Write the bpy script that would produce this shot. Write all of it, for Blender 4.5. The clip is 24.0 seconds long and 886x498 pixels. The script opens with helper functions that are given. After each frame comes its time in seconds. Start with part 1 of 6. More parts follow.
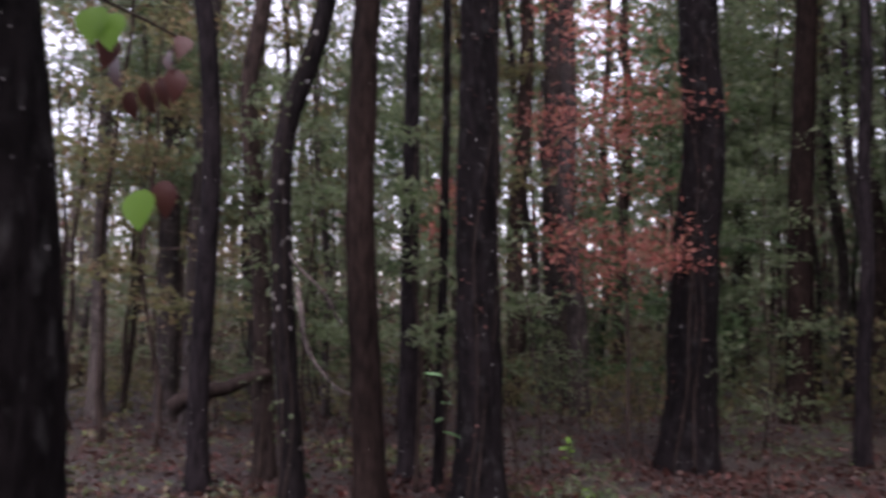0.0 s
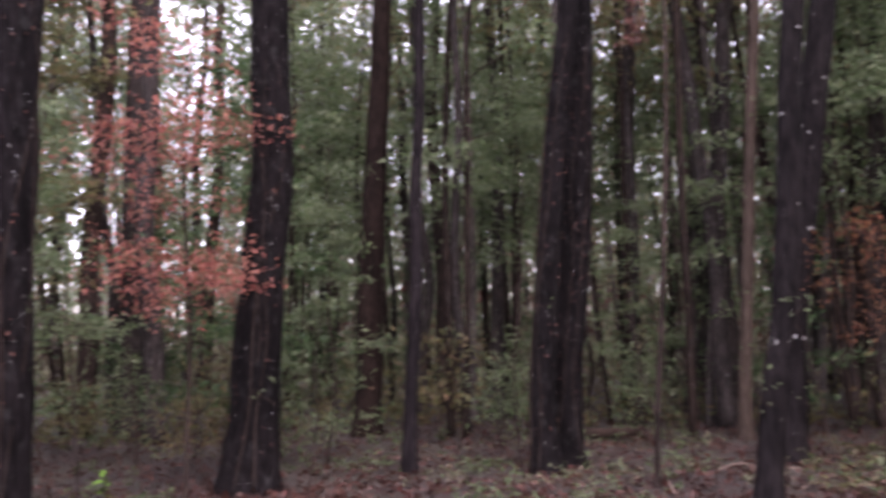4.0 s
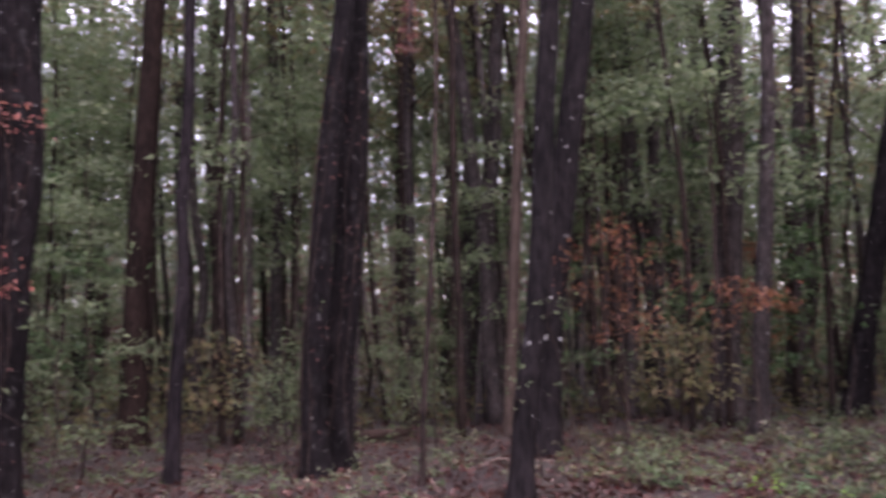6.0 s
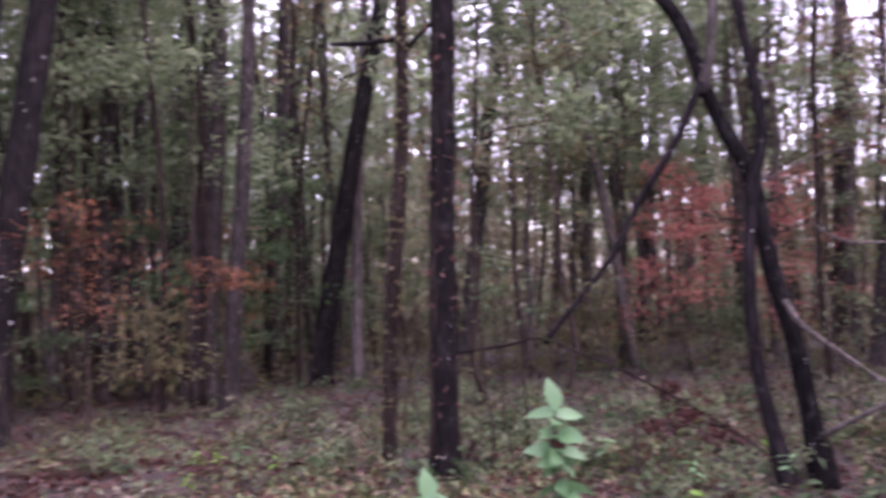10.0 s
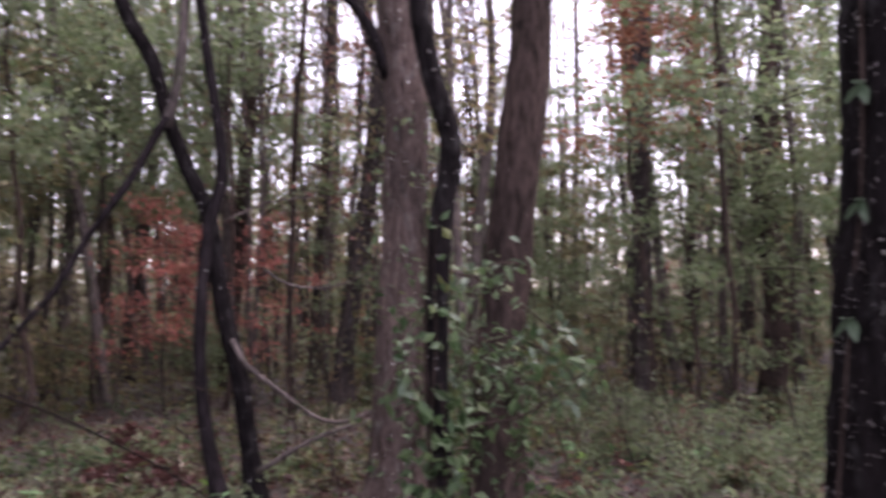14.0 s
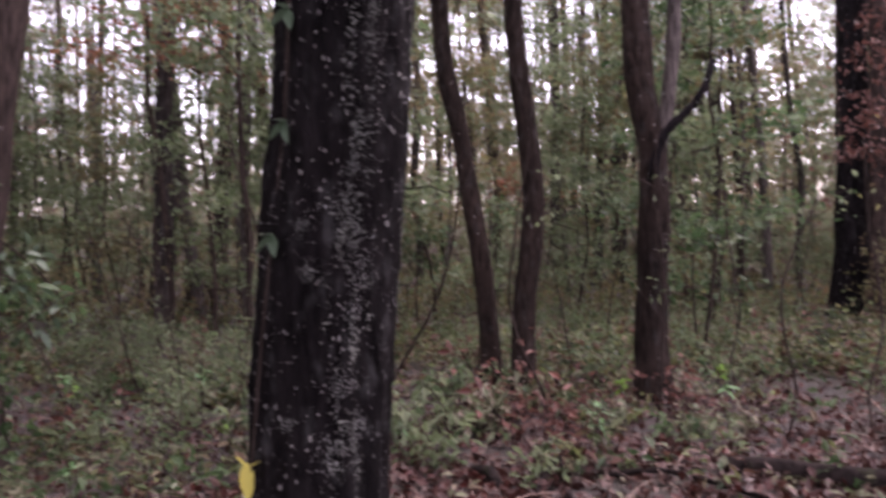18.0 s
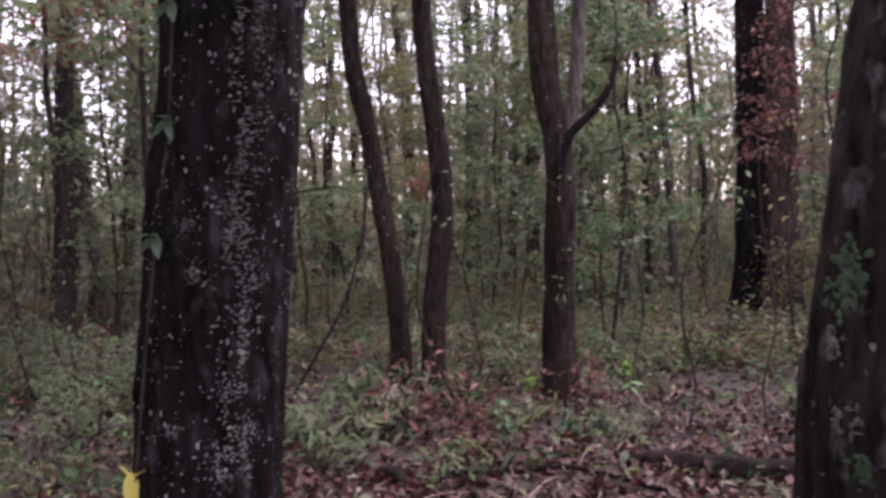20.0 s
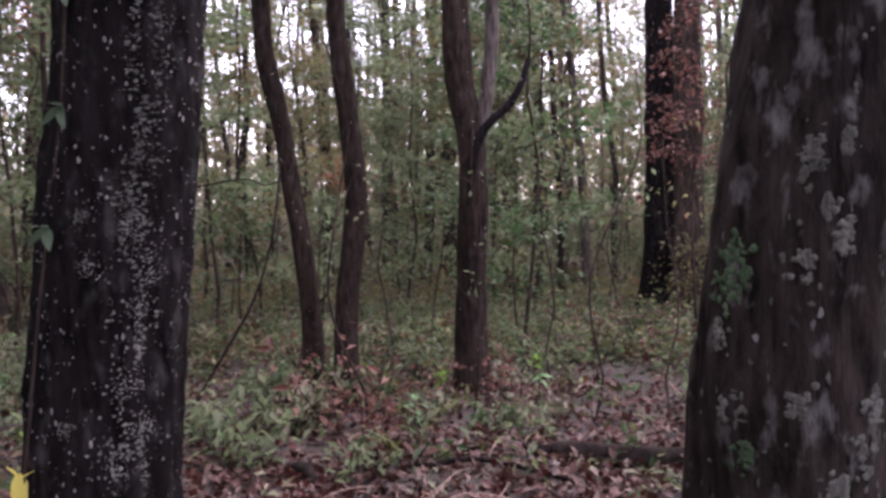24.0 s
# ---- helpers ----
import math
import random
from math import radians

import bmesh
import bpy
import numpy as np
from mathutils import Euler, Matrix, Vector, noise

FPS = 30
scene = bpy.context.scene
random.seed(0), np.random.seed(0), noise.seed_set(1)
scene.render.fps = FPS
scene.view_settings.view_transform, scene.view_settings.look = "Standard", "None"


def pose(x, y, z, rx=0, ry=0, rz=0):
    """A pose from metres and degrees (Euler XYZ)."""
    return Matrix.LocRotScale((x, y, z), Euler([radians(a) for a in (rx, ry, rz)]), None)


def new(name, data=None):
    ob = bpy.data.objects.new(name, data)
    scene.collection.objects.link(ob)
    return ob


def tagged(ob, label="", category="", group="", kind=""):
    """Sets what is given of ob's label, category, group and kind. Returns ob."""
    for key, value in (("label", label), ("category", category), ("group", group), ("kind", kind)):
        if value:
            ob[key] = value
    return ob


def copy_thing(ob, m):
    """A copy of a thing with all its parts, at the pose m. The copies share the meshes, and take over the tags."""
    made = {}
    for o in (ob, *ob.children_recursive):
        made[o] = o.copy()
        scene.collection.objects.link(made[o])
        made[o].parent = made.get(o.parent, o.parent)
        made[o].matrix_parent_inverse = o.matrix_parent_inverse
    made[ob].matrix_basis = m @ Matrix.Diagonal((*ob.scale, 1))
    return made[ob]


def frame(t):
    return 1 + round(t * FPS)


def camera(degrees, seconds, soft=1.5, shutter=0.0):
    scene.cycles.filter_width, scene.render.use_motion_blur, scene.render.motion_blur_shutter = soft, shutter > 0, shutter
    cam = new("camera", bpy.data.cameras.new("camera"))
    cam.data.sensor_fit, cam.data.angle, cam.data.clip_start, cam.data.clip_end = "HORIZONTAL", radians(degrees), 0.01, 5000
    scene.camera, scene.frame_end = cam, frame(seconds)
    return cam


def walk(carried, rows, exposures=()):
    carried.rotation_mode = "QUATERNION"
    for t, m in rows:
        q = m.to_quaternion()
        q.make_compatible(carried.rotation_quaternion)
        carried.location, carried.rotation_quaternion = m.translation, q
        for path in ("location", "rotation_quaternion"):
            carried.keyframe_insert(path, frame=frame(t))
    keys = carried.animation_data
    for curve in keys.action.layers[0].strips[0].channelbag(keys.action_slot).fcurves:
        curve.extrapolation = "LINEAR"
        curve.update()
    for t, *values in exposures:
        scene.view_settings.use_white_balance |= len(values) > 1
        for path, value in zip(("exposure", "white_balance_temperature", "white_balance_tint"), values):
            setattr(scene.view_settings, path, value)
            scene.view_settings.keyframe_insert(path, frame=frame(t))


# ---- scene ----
SKY_STRENGTH, CLOUD_STRENGTH = 0.07, 0.66
cam = camera(54.9, 24.0, soft=3.2, shutter=1.1)
METRES, EYE, TILT, LEAN, TURN = 2.13, 1.5, 5.0, 0.0, 0.0
ROWS = [
    (0.0, 0.0, 0.0, 0.0, 0.0, 0.0, -0.0),
    (0.5, 0.0242, 0.0033, -0.0012, -2.95, -0.22, -0.16),
    (1.0, 0.0414, 0.0137, -0.0012, -5.63, -0.31, 0.02),
    (1.5, 0.067, 0.014, -0.0045, -9.24, -0.22, -0.24),
    (3.5, 0.1779, -0.0141, 0.0017, -22.13, 1.19, -0.92),
    (4.0, 0.201, -0.0246, 0.0037, -25.85, 1.58, -0.86),
    (4.5, 0.2157, -0.039, 0.0036, -29.35, 1.7, -0.78),
    (5.0, 0.2392, -0.0485, 0.0072, -32.51, 2.21, -0.92),
    (5.5, 0.2651, -0.0605, 0.0083, -36.81, 2.04, -1.46),
    (6.0, 0.2773, -0.0741, 0.0113, -39.93, 1.98, -1.2),
    (6.5, 0.2909, -0.0942, 0.0114, -43.86, 1.86, -1.41),
    (7.0, 0.3404, -0.0812, 0.0081, -47.81, 1.83, -1.45),
    (7.5, 0.3562, -0.1085, 0.0165, -52.81, 2.19, -1.72),
    (8.0, 0.363, -0.1375, 0.0111, -56.06, 1.96, -1.88),
    (8.5, 0.363, -0.1684, 0.0117, -60.6, 1.9, -2.08),
    (9.0, 0.3803, -0.1887, 0.0086, -64.54, 1.62, -2.04),
    (9.5, 0.392, -0.2012, 0.0086, -67.87, 1.41, -2.01),
    (10.0, 0.4071, -0.2248, 0.0098, -72.21, 1.59, -1.83),
    (10.5, 0.4205, -0.2491, 0.0101, -76.0, 1.89, -1.66),
    (12.5, 0.4639, -0.3902, 0.013, -91.58, 4.83, -2.84),
    (13.0, 0.4618, -0.4065, 0.0147, -96.42, 5.32, -3.22),
    (13.5, 0.4627, -0.4245, 0.0164, -100.31, 5.91, -3.54),
    (14.0, 0.463, -0.4428, 0.0181, -104.29, 5.71, -3.45),
    (14.5, 0.4618, -0.459, 0.018, -108.12, 5.49, -3.45),
    (15.0, 0.4599, -0.4807, 0.0187, -112.37, 5.6, -3.62),
    (15.5, 0.4558, -0.5023, 0.0172, -116.34, 5.3, -3.69),
    (16.0, 0.4511, -0.5215, 0.0159, -120.09, 4.82, -3.86),
    (16.5, 0.4481, -0.5368, 0.0128, -123.66, 3.99, -3.87),
    (17.0, 0.438, -0.5534, 0.0131, -128.24, 3.59, -3.26),
    (17.5, 0.4278, -0.5705, 0.0129, -131.6, 3.08, -2.61),
    (18.0, 0.4184, -0.5869, 0.0109, -134.28, 2.4, -2.06),
    (18.5, 0.4141, -0.6001, 0.0078, -136.52, 1.64, -1.88),
    (20.5, 0.3947, -0.6207, 0.0119, -141.19, 2.92, -1.38),
    (21.0, 0.389, -0.6238, 0.0124, -143.0, 2.93, -1.41),
    (21.5, 0.3855, -0.6251, 0.013, -143.66, 3.09, -1.43),
    (22.0, 0.3833, -0.6271, 0.0123, -144.16, 2.91, -1.5),
    (22.5, 0.3849, -0.6271, 0.0115, -144.43, 2.65, -1.7),
    (23.0, 0.3854, -0.6252, 0.0111, -144.82, 2.56, -1.48),
    (23.5, 0.3858, -0.6236, 0.011, -145.08, 2.56, -1.49),
    (24.0, 0.3848, -0.6275, 0.0101, -145.26, 2.41, -1.47),
]
walk(
    cam,
    [(t, pose(0, 0, EYE, TILT, LEAN, TURN) @ pose(METRES * x, METRES * y, METRES * z, 90 + pitch, roll, yaw)) for t, x, y, z, yaw, pitch, roll in ROWS],
    exposures=[(0.0, 1.56, 6580, 30), (1.5, 1.63, 6580, 31), (4.0, 2.45, 6690, 33), (5.5, 2.5, 6540, 37), (8.0, 2.6, 6490, 48), (10.0, 2.75, 6290, 50), (12.5, 2.42, 6690, 40), (14.0, 2.36, 6750, 35), (16.0, 2.4, 6850, 34), (18.0, 2.2, 6890, 38), (21.0, 2.15, 6660, 34), (24.0, 2.3, 6660, 34)],
)

# ---- world, sun, exposure ----
world = bpy.data.worlds.new("overcast_sky")
scene.world = world
world.use_nodes = True
wn = world.node_tree
sky = wn.nodes.new("ShaderNodeTexSky")
sky.sky_type = "NISHITA"
sky.sun_disc = False
sky.sun_elevation = radians(60)
sky.sun_rotation = radians(200)
sky.air_density = 1.0
sky.dust_density = 2.0
sky.ozone_density = 1.0
bg = wn.nodes["Background"]
bg.inputs["Strength"].default_value = SKY_STRENGTH
wn.links.new(sky.outputs["Color"], bg.inputs["Color"])
cloud = wn.nodes.new("ShaderNodeBackground")
cloud.inputs["Color"].default_value = (0.97, 0.96, 1.0, 1)
# an overcast sky is three times as bright overhead as at its rim
where = wn.nodes.new("ShaderNodeTexCoord")
axes = wn.nodes.new("ShaderNodeSeparateXYZ")
wn.links.new(where.outputs["Generated"], axes.inputs[0])
rise = wn.nodes.new("ShaderNodeMapRange")
rise.inputs["From Min"].default_value = 0.0
rise.inputs["From Max"].default_value = 1.0
rise.inputs["To Min"].default_value = CLOUD_STRENGTH * 0.54
rise.inputs["To Max"].default_value = CLOUD_STRENGTH * 1.2
wn.links.new(axes.outputs["Z"], rise.inputs["Value"])
wn.links.new(rise.outputs[0], cloud.inputs["Strength"])
both = wn.nodes.new("ShaderNodeAddShader")
wn.links.new(bg.outputs[0], both.inputs[0])
wn.links.new(cloud.outputs[0], both.inputs[1])
wn.links.new(both.outputs[0], wn.nodes["World Output"].inputs["Surface"])
sun_data = bpy.data.lights.new("sun", "SUN")
sun_data.energy = 1.0
sun_data.angle = radians(60)
sun_data.color = (1.0, 0.97, 0.94)
sun = new("sun", sun_data)
sun.matrix_world = pose(0, 0, 30, 30, 0, 20)

# ---- materials ----


def mat(name):
    m = bpy.data.materials.new(name)
    m.use_nodes = True
    nt = m.node_tree
    b = nt.nodes["Principled BSDF"]
    return m, nt, b


def node(nt, kind, **vals):
    n = nt.nodes.new(kind)
    for k, v in vals.items():
        n.inputs[k.replace("_", " ")].default_value = v
    return n


def ramp(nt, fac, *stops):
    n = nt.nodes.new("ShaderNodeValToRGB")
    while len(n.color_ramp.elements) < len(stops):
        n.color_ramp.elements.new(0.5)
    for e, (p, c) in zip(n.color_ramp.elements, stops):
        e.position = p
        e.color = (*c, 1) if len(c) == 3 else c
    nt.links.new(fac, n.inputs[0])
    return n


def mixrgb(nt, fac, a, b, blend="MIX"):
    n = nt.nodes.new("ShaderNodeMix")
    n.data_type = "RGBA"
    n.blend_type = blend
    for sock, v in ((n.inputs[0], fac), (n.inputs[6], a), (n.inputs[7], b)):
        if isinstance(v, (int, float)):
            sock.default_value = v
        elif isinstance(v, tuple):
            sock.default_value = (*v, 1)
        else:
            nt.links.new(v, sock)
    return n.outputs[2]


def coords(nt, sx=1.0, sy=1.0, sz=1.0):
    """Object coordinates, shifted by the object's own random number and scaled."""
    tc = nt.nodes.new("ShaderNodeTexCoord")
    oi = nt.nodes.new("ShaderNodeObjectInfo")
    mul = nt.nodes.new("ShaderNodeMath")
    mul.operation = "MULTIPLY"
    mul.inputs[1].default_value = 37.0
    nt.links.new(oi.outputs["Random"], mul.inputs[0])
    add = nt.nodes.new("ShaderNodeVectorMath")
    add.operation = "ADD"
    nt.links.new(tc.outputs["Object"], add.inputs[0])
    nt.links.new(mul.outputs[0], add.inputs[1])
    sc = nt.nodes.new("ShaderNodeVectorMath")
    sc.operation = "MULTIPLY"
    sc.inputs[1].default_value = (sx, sy, sz)
    nt.links.new(add.outputs[0], sc.inputs[0])
    return sc.outputs[0]


def bark(name, dark, light, lichen=0.0, spot=30.0, moss=0.0, furrow=26.0, relief=0.6, lichen_col=(0.46, 0.47, 0.45), blotch=0.0, bloom=0.0):
    """Wet bark: long furrows, plates, pale lichen spots and larger lichen blotches."""
    m, nt, b = mat(name)
    ln = nt.links.new
    v = coords(nt, furrow, furrow, furrow * 0.22)
    n1 = node(nt, "ShaderNodeTexNoise", Scale=1.0, Detail=6.0, Roughness=0.65)
    ln(v, n1.inputs["Vector"])
    v2 = coords(nt, 2.2, 2.2, 0.9)
    n2 = node(nt, "ShaderNodeTexNoise", Scale=1.0, Detail=4.0, Roughness=0.6)
    ln(v2, n2.inputs["Vector"])
    mid = tuple((p + q) / 2 for p, q in zip(dark, light))
    col = ramp(nt, n1.outputs["Fac"], (0.34, dark), (0.52, mid), (0.72, light)).outputs[0]
    shade = ramp(nt, n2.outputs["Fac"], (0.3, (0.55, 0.55, 0.55)), (0.7, (1.25, 1.2, 1.15))).outputs[0]
    col = mixrgb(nt, 1.0, col, shade, "MULTIPLY")
    if moss > 0:
        v4 = coords(nt, 3.0, 3.0, 1.3)
        n4 = node(nt, "ShaderNodeTexNoise", Scale=1.0, Detail=5.0, Roughness=0.7)
        ln(v4, n4.inputs["Vector"])
        f = ramp(nt, n4.outputs["Fac"], (0.62 - 0.25 * moss, (0, 0, 0)), (0.72 - 0.15 * moss, (1, 1, 1))).outputs[0]
        col = mixrgb(nt, f, col, (0.022, 0.030, 0.013))
    if lichen > 0:
        v3 = coords(nt, spot, spot, spot * 0.8)
        dn = node(nt, "ShaderNodeTexNoise", Scale=2.0, Detail=3.0)
        ln(v3, dn.inputs["Vector"])
        wob = mixrgb(nt, 0.75, v3, dn.outputs["Color"], "ADD")
        vo = node(nt, "ShaderNodeTexVoronoi", Scale=1.0)
        ln(wob, vo.inputs["Vector"])
        size = ramp(nt, vo.outputs["Color"], (1 - lichen, (0, 0, 0)), (1.0, (0.42, 0.42, 0.42))).outputs[0]
        less = nt.nodes.new("ShaderNodeMath")
        less.operation = "LESS_THAN"
        ln(vo.outputs["Distance"], less.inputs[0])
        ln(size, less.inputs[1])
        f = less.outputs[0]
        if blotch > 0:
            vb = coords(nt, 7.0, 7.0, 3.6)
            nb = node(nt, "ShaderNodeTexNoise", Scale=1.0, Detail=7.0, Roughness=0.75)
            ln(vb, nb.inputs["Vector"])
            fb = ramp(nt, nb.outputs["Fac"], (0.66 - blotch, (0, 0, 0)), (0.70 - blotch, (0.8, 0.8, 0.8))).outputs[0]
            mx = nt.nodes.new("ShaderNodeMath")
            mx.operation = "MAXIMUM"
            ln(f, mx.inputs[0])
            ln(fb, mx.inputs[1])
            f = mx.outputs[0]
        col = mixrgb(nt, f, col, lichen_col)
    if bloom > 0:
        vg = coords(nt, 15.0, 15.0, 8.0)
        ng = node(nt, "ShaderNodeTexNoise", Scale=1.0, Detail=3.0, Roughness=0.55)
        ln(vg, ng.inputs["Vector"])
        fg = ramp(nt, ng.outputs["Fac"], (0.56, (0, 0, 0)), (0.76, (bloom, bloom, bloom))).outputs[0]
        col = mixrgb(nt, fg, col, (0.20, 0.20, 0.195))
    ln(col, b.inputs["Base Color"])
    b.inputs["Roughness"].default_value = 0.85
    b.inputs["Specular IOR Level"].default_value = 0.04
    bump = node(nt, "ShaderNodeBump", Strength=relief, Distance=0.02)
    ln(n1.outputs["Fac"], bump.inputs["Height"])
    ln(bump.outputs[0], b.inputs["Normal"])
    return m


def leafy(name, cols, rough=0.45, thin=0.35):
    """Leaves: each one its own tint, some light passing through."""
    m, nt, b = mat(name)
    ln = nt.links.new
    geo = nt.nodes.new("ShaderNodeNewGeometry")
    n = len(cols)
    rp = ramp(nt, geo.outputs["Random Per Island"], *[((i + 0.5) / n, c) for i, c in enumerate(cols)])
    tc = nt.nodes.new("ShaderNodeTexCoord")
    nz = node(nt, "ShaderNodeTexNoise", Scale=1.3, Detail=3.0)
    ln(tc.outputs["Object"], nz.inputs["Vector"])
    sh = ramp(nt, nz.outputs["Fac"], (0.3, (0.7, 0.7, 0.7)), (0.7, (1.25, 1.25, 1.2))).outputs[0]
    col = mixrgb(nt, 1.0, rp.outputs[0], sh, "MULTIPLY")
    ln(col, b.inputs["Base Color"])
    b.inputs["Roughness"].default_value = rough
    b.inputs["Specular IOR Level"].default_value = 0.25
    tr = nt.nodes.new("ShaderNodeBsdfTranslucent")
    ln(col, tr.inputs["Color"])
    mx = nt.nodes.new("ShaderNodeMixShader")
    mx.inputs[0].default_value = thin
    ln(b.outputs[0], mx.inputs[1])
    ln(tr.outputs[0], mx.inputs[2])
    ln(mx.outputs[0], nt.nodes["Material Output"].inputs["Surface"])
    return m


BARK_DARK = bark("wet_dark_bark", (0.0035, 0.003, 0.0035), (0.028, 0.0235, 0.0265), lichen=0.2, spot=42, relief=0.9, lichen_col=(0.34, 0.35, 0.34))
# dark bark for further trunks, lightened and greyed to carry the haze in its colour
BARK_HAZED = bark("dark_bark_lifted_for_haze", (0.011, 0.0095, 0.0095), (0.066, 0.056, 0.055), lichen=0.18, spot=24, relief=0.9, lichen_col=(0.24, 0.25, 0.24), bloom=0.25)
BARK_RUST = bark("dark_reddish_bark", (0.005, 0.0036, 0.0033), (0.033, 0.0225, 0.02), lichen=0.1, spot=40, relief=1.0, lichen_col=(0.2, 0.19, 0.17))
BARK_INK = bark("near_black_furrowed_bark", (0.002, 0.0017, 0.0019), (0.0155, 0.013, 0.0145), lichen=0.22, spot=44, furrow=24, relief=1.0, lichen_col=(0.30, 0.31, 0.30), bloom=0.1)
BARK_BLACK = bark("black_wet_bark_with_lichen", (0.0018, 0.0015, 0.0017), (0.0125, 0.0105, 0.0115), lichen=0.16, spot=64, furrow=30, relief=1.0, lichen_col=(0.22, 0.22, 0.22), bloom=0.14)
BARK_NEAR = bark("dark_bark_with_grey_bloom", (0.005, 0.0042, 0.004), (0.036, 0.030, 0.028), lichen=0.16, spot=30, furrow=28, relief=1.0, lichen_col=(0.12, 0.12, 0.115), bloom=0.5)
BARK_STEM = bark("dark_brown_stem_bark", (0.0055, 0.0042, 0.0038), (0.044, 0.032, 0.028), lichen=0.2, spot=46, furrow=30, relief=1.0, lichen_col=(0.26, 0.25, 0.235), bloom=0.12)
BARK_BROWN = bark("brown_bark", (0.010, 0.008, 0.0075), (0.070, 0.052, 0.047), lichen=0.1, spot=34, relief=0.8, lichen_col=(0.25, 0.24, 0.22))
BARK_LICHEN = bark("lichened_bark", (0.003, 0.0027, 0.003), (0.023, 0.0195, 0.021), lichen=0.24, spot=15, relief=0.8, blotch=0.02)
BARK_PALE = bark("pale_flaky_bark", (0.022, 0.017, 0.0155), (0.135, 0.105, 0.096), lichen=0.24, spot=36, furrow=34, relief=0.9, bloom=0.3)
# grey bark of thin trees, paled further so distant stems look misted
BARK_GREY = bark("grey_bark", (0.025, 0.022, 0.021), (0.15, 0.13, 0.125), lichen=0.14, spot=26, moss=0.1, lichen_col=(0.3, 0.3, 0.28))
BARK_TAN = bark("tan_bark", (0.03, 0.023, 0.019), (0.10, 0.076, 0.064), lichen=0.1, spot=22)
TWIG = bark("twig_bark", (0.015, 0.011, 0.010), (0.065, 0.05, 0.044))
DEAD_WOOD = bark("rotting_wood", (0.012, 0.009, 0.008), (0.07, 0.048, 0.042), moss=0.25)
LICHEN = bark("pale_lichen_crust", (0.12, 0.12, 0.12), (0.28, 0.28, 0.275), furrow=60)
LICHEN_GREEN = bark("green_lichen_crust", (0.04, 0.075, 0.04), (0.085, 0.13, 0.08), furrow=50)
LICHEN_FAINT = bark("faint_lichen_crust", (0.04, 0.043, 0.04), (0.12, 0.125, 0.115), furrow=55)
LICHEN_DIM = bark("dull_lichen_crust", (0.06, 0.063, 0.06), (0.19, 0.197, 0.185), furrow=40)
ROTTEN = bark("black_rotten_wood", (0.004, 0.0035, 0.0035), (0.026, 0.02, 0.019), moss=0.15)
DRY_TWIG = bark("dry_twig_wood", (0.12, 0.09, 0.08), (0.30, 0.23, 0.20))

LEAF_GREEN = leafy("green_leaves", [(0.075, 0.115, 0.055), (0.115, 0.16, 0.08), (0.155, 0.20, 0.105), (0.12, 0.16, 0.10), (0.19, 0.225, 0.135)], thin=0.62)
# distant leaves: lighter and less saturated, with the mist mixed into their colours
LEAF_HAZED = leafy("far_green_leaves_hazed", [(0.09, 0.125, 0.07), (0.13, 0.165, 0.095), (0.17, 0.20, 0.125), (0.13, 0.155, 0.11)], thin=0.6)
LEAF_HAZED_OLIVE = leafy("far_olive_leaves_hazed", [(0.12, 0.13, 0.075), (0.16, 0.16, 0.10), (0.19, 0.185, 0.125), (0.155, 0.125, 0.09)], thin=0.6)
LEAF_BRUSH = leafy("brown_brush_leaves", [(0.075, 0.055, 0.04), (0.10, 0.08, 0.055), (0.06, 0.045, 0.037), (0.09, 0.085, 0.05)], thin=0.4)
LEAF_OLIVE = leafy("olive_leaves", [(0.09, 0.10, 0.045), (0.14, 0.14, 0.065), (0.18, 0.17, 0.08), (0.19, 0.125, 0.075), (0.13, 0.13, 0.07)], thin=0.6)
LEAF_DEEP = leafy("deep_green_leaves", [(0.03, 0.0601, 0.0252), (0.05, 0.0921, 0.0378), (0.085, 0.131, 0.063)], rough=0.4, thin=0.5)
LEAF_RED = leafy("red_leaves", [(0.28, 0.08, 0.07), (0.38, 0.14, 0.115), (0.34, 0.15, 0.10), (0.22, 0.07, 0.062), (0.42, 0.20, 0.165)], thin=0.5)
LEAF_ORANGE = leafy("orange_leaves", [(0.2028, 0.078, 0.0468), (0.2574, 0.117, 0.0585), (0.1872, 0.1014, 0.0507), (0.1638, 0.0624, 0.0429)], thin=0.5)
LEAF_BROWN = leafy("brown_leaves", [(0.10, 0.042, 0.034), (0.17, 0.075, 0.06), (0.07, 0.034, 0.03)], thin=0.35)
LEAF_BRIGHT = leafy("bright_green_leaves", [(0.085, 0.19, 0.075), (0.11, 0.23, 0.095), (0.14, 0.26, 0.13)], rough=0.4)
LEAF_UNDER = leafy("undergrowth_leaves", [(0.0238, 0.038, 0.0172), (0.0665, 0.095, 0.0387), (0.1425, 0.1805, 0.0731), (0.1045, 0.0494, 0.0344), (0.0522, 0.0266, 0.0198), (0.057, 0.095, 0.0516), (0.209, 0.1757, 0.1118), (0.076, 0.0342, 0.0258), (0.0333, 0.0532, 0.0241), (0.114, 0.1283, 0.0516)])
LEAF_FALLEN = leafy("fallen_leaves", [(0.0219, 0.0083, 0.0066), (0.0396, 0.0137, 0.0107), (0.0685, 0.0285, 0.0218), (0.026, 0.0097, 0.008), (0.0993, 0.0467, 0.0362), (0.011, 0.0051, 0.0042), (0.0617, 0.0171, 0.0128), (0.0301, 0.0131, 0.0103)], rough=0.4, thin=0.15)
LEAF_SEEDLING = leafy("seedling_leaves", [(0.055, 0.135, 0.055), (0.075, 0.17, 0.072), (0.10, 0.20, 0.095)], rough=0.4)
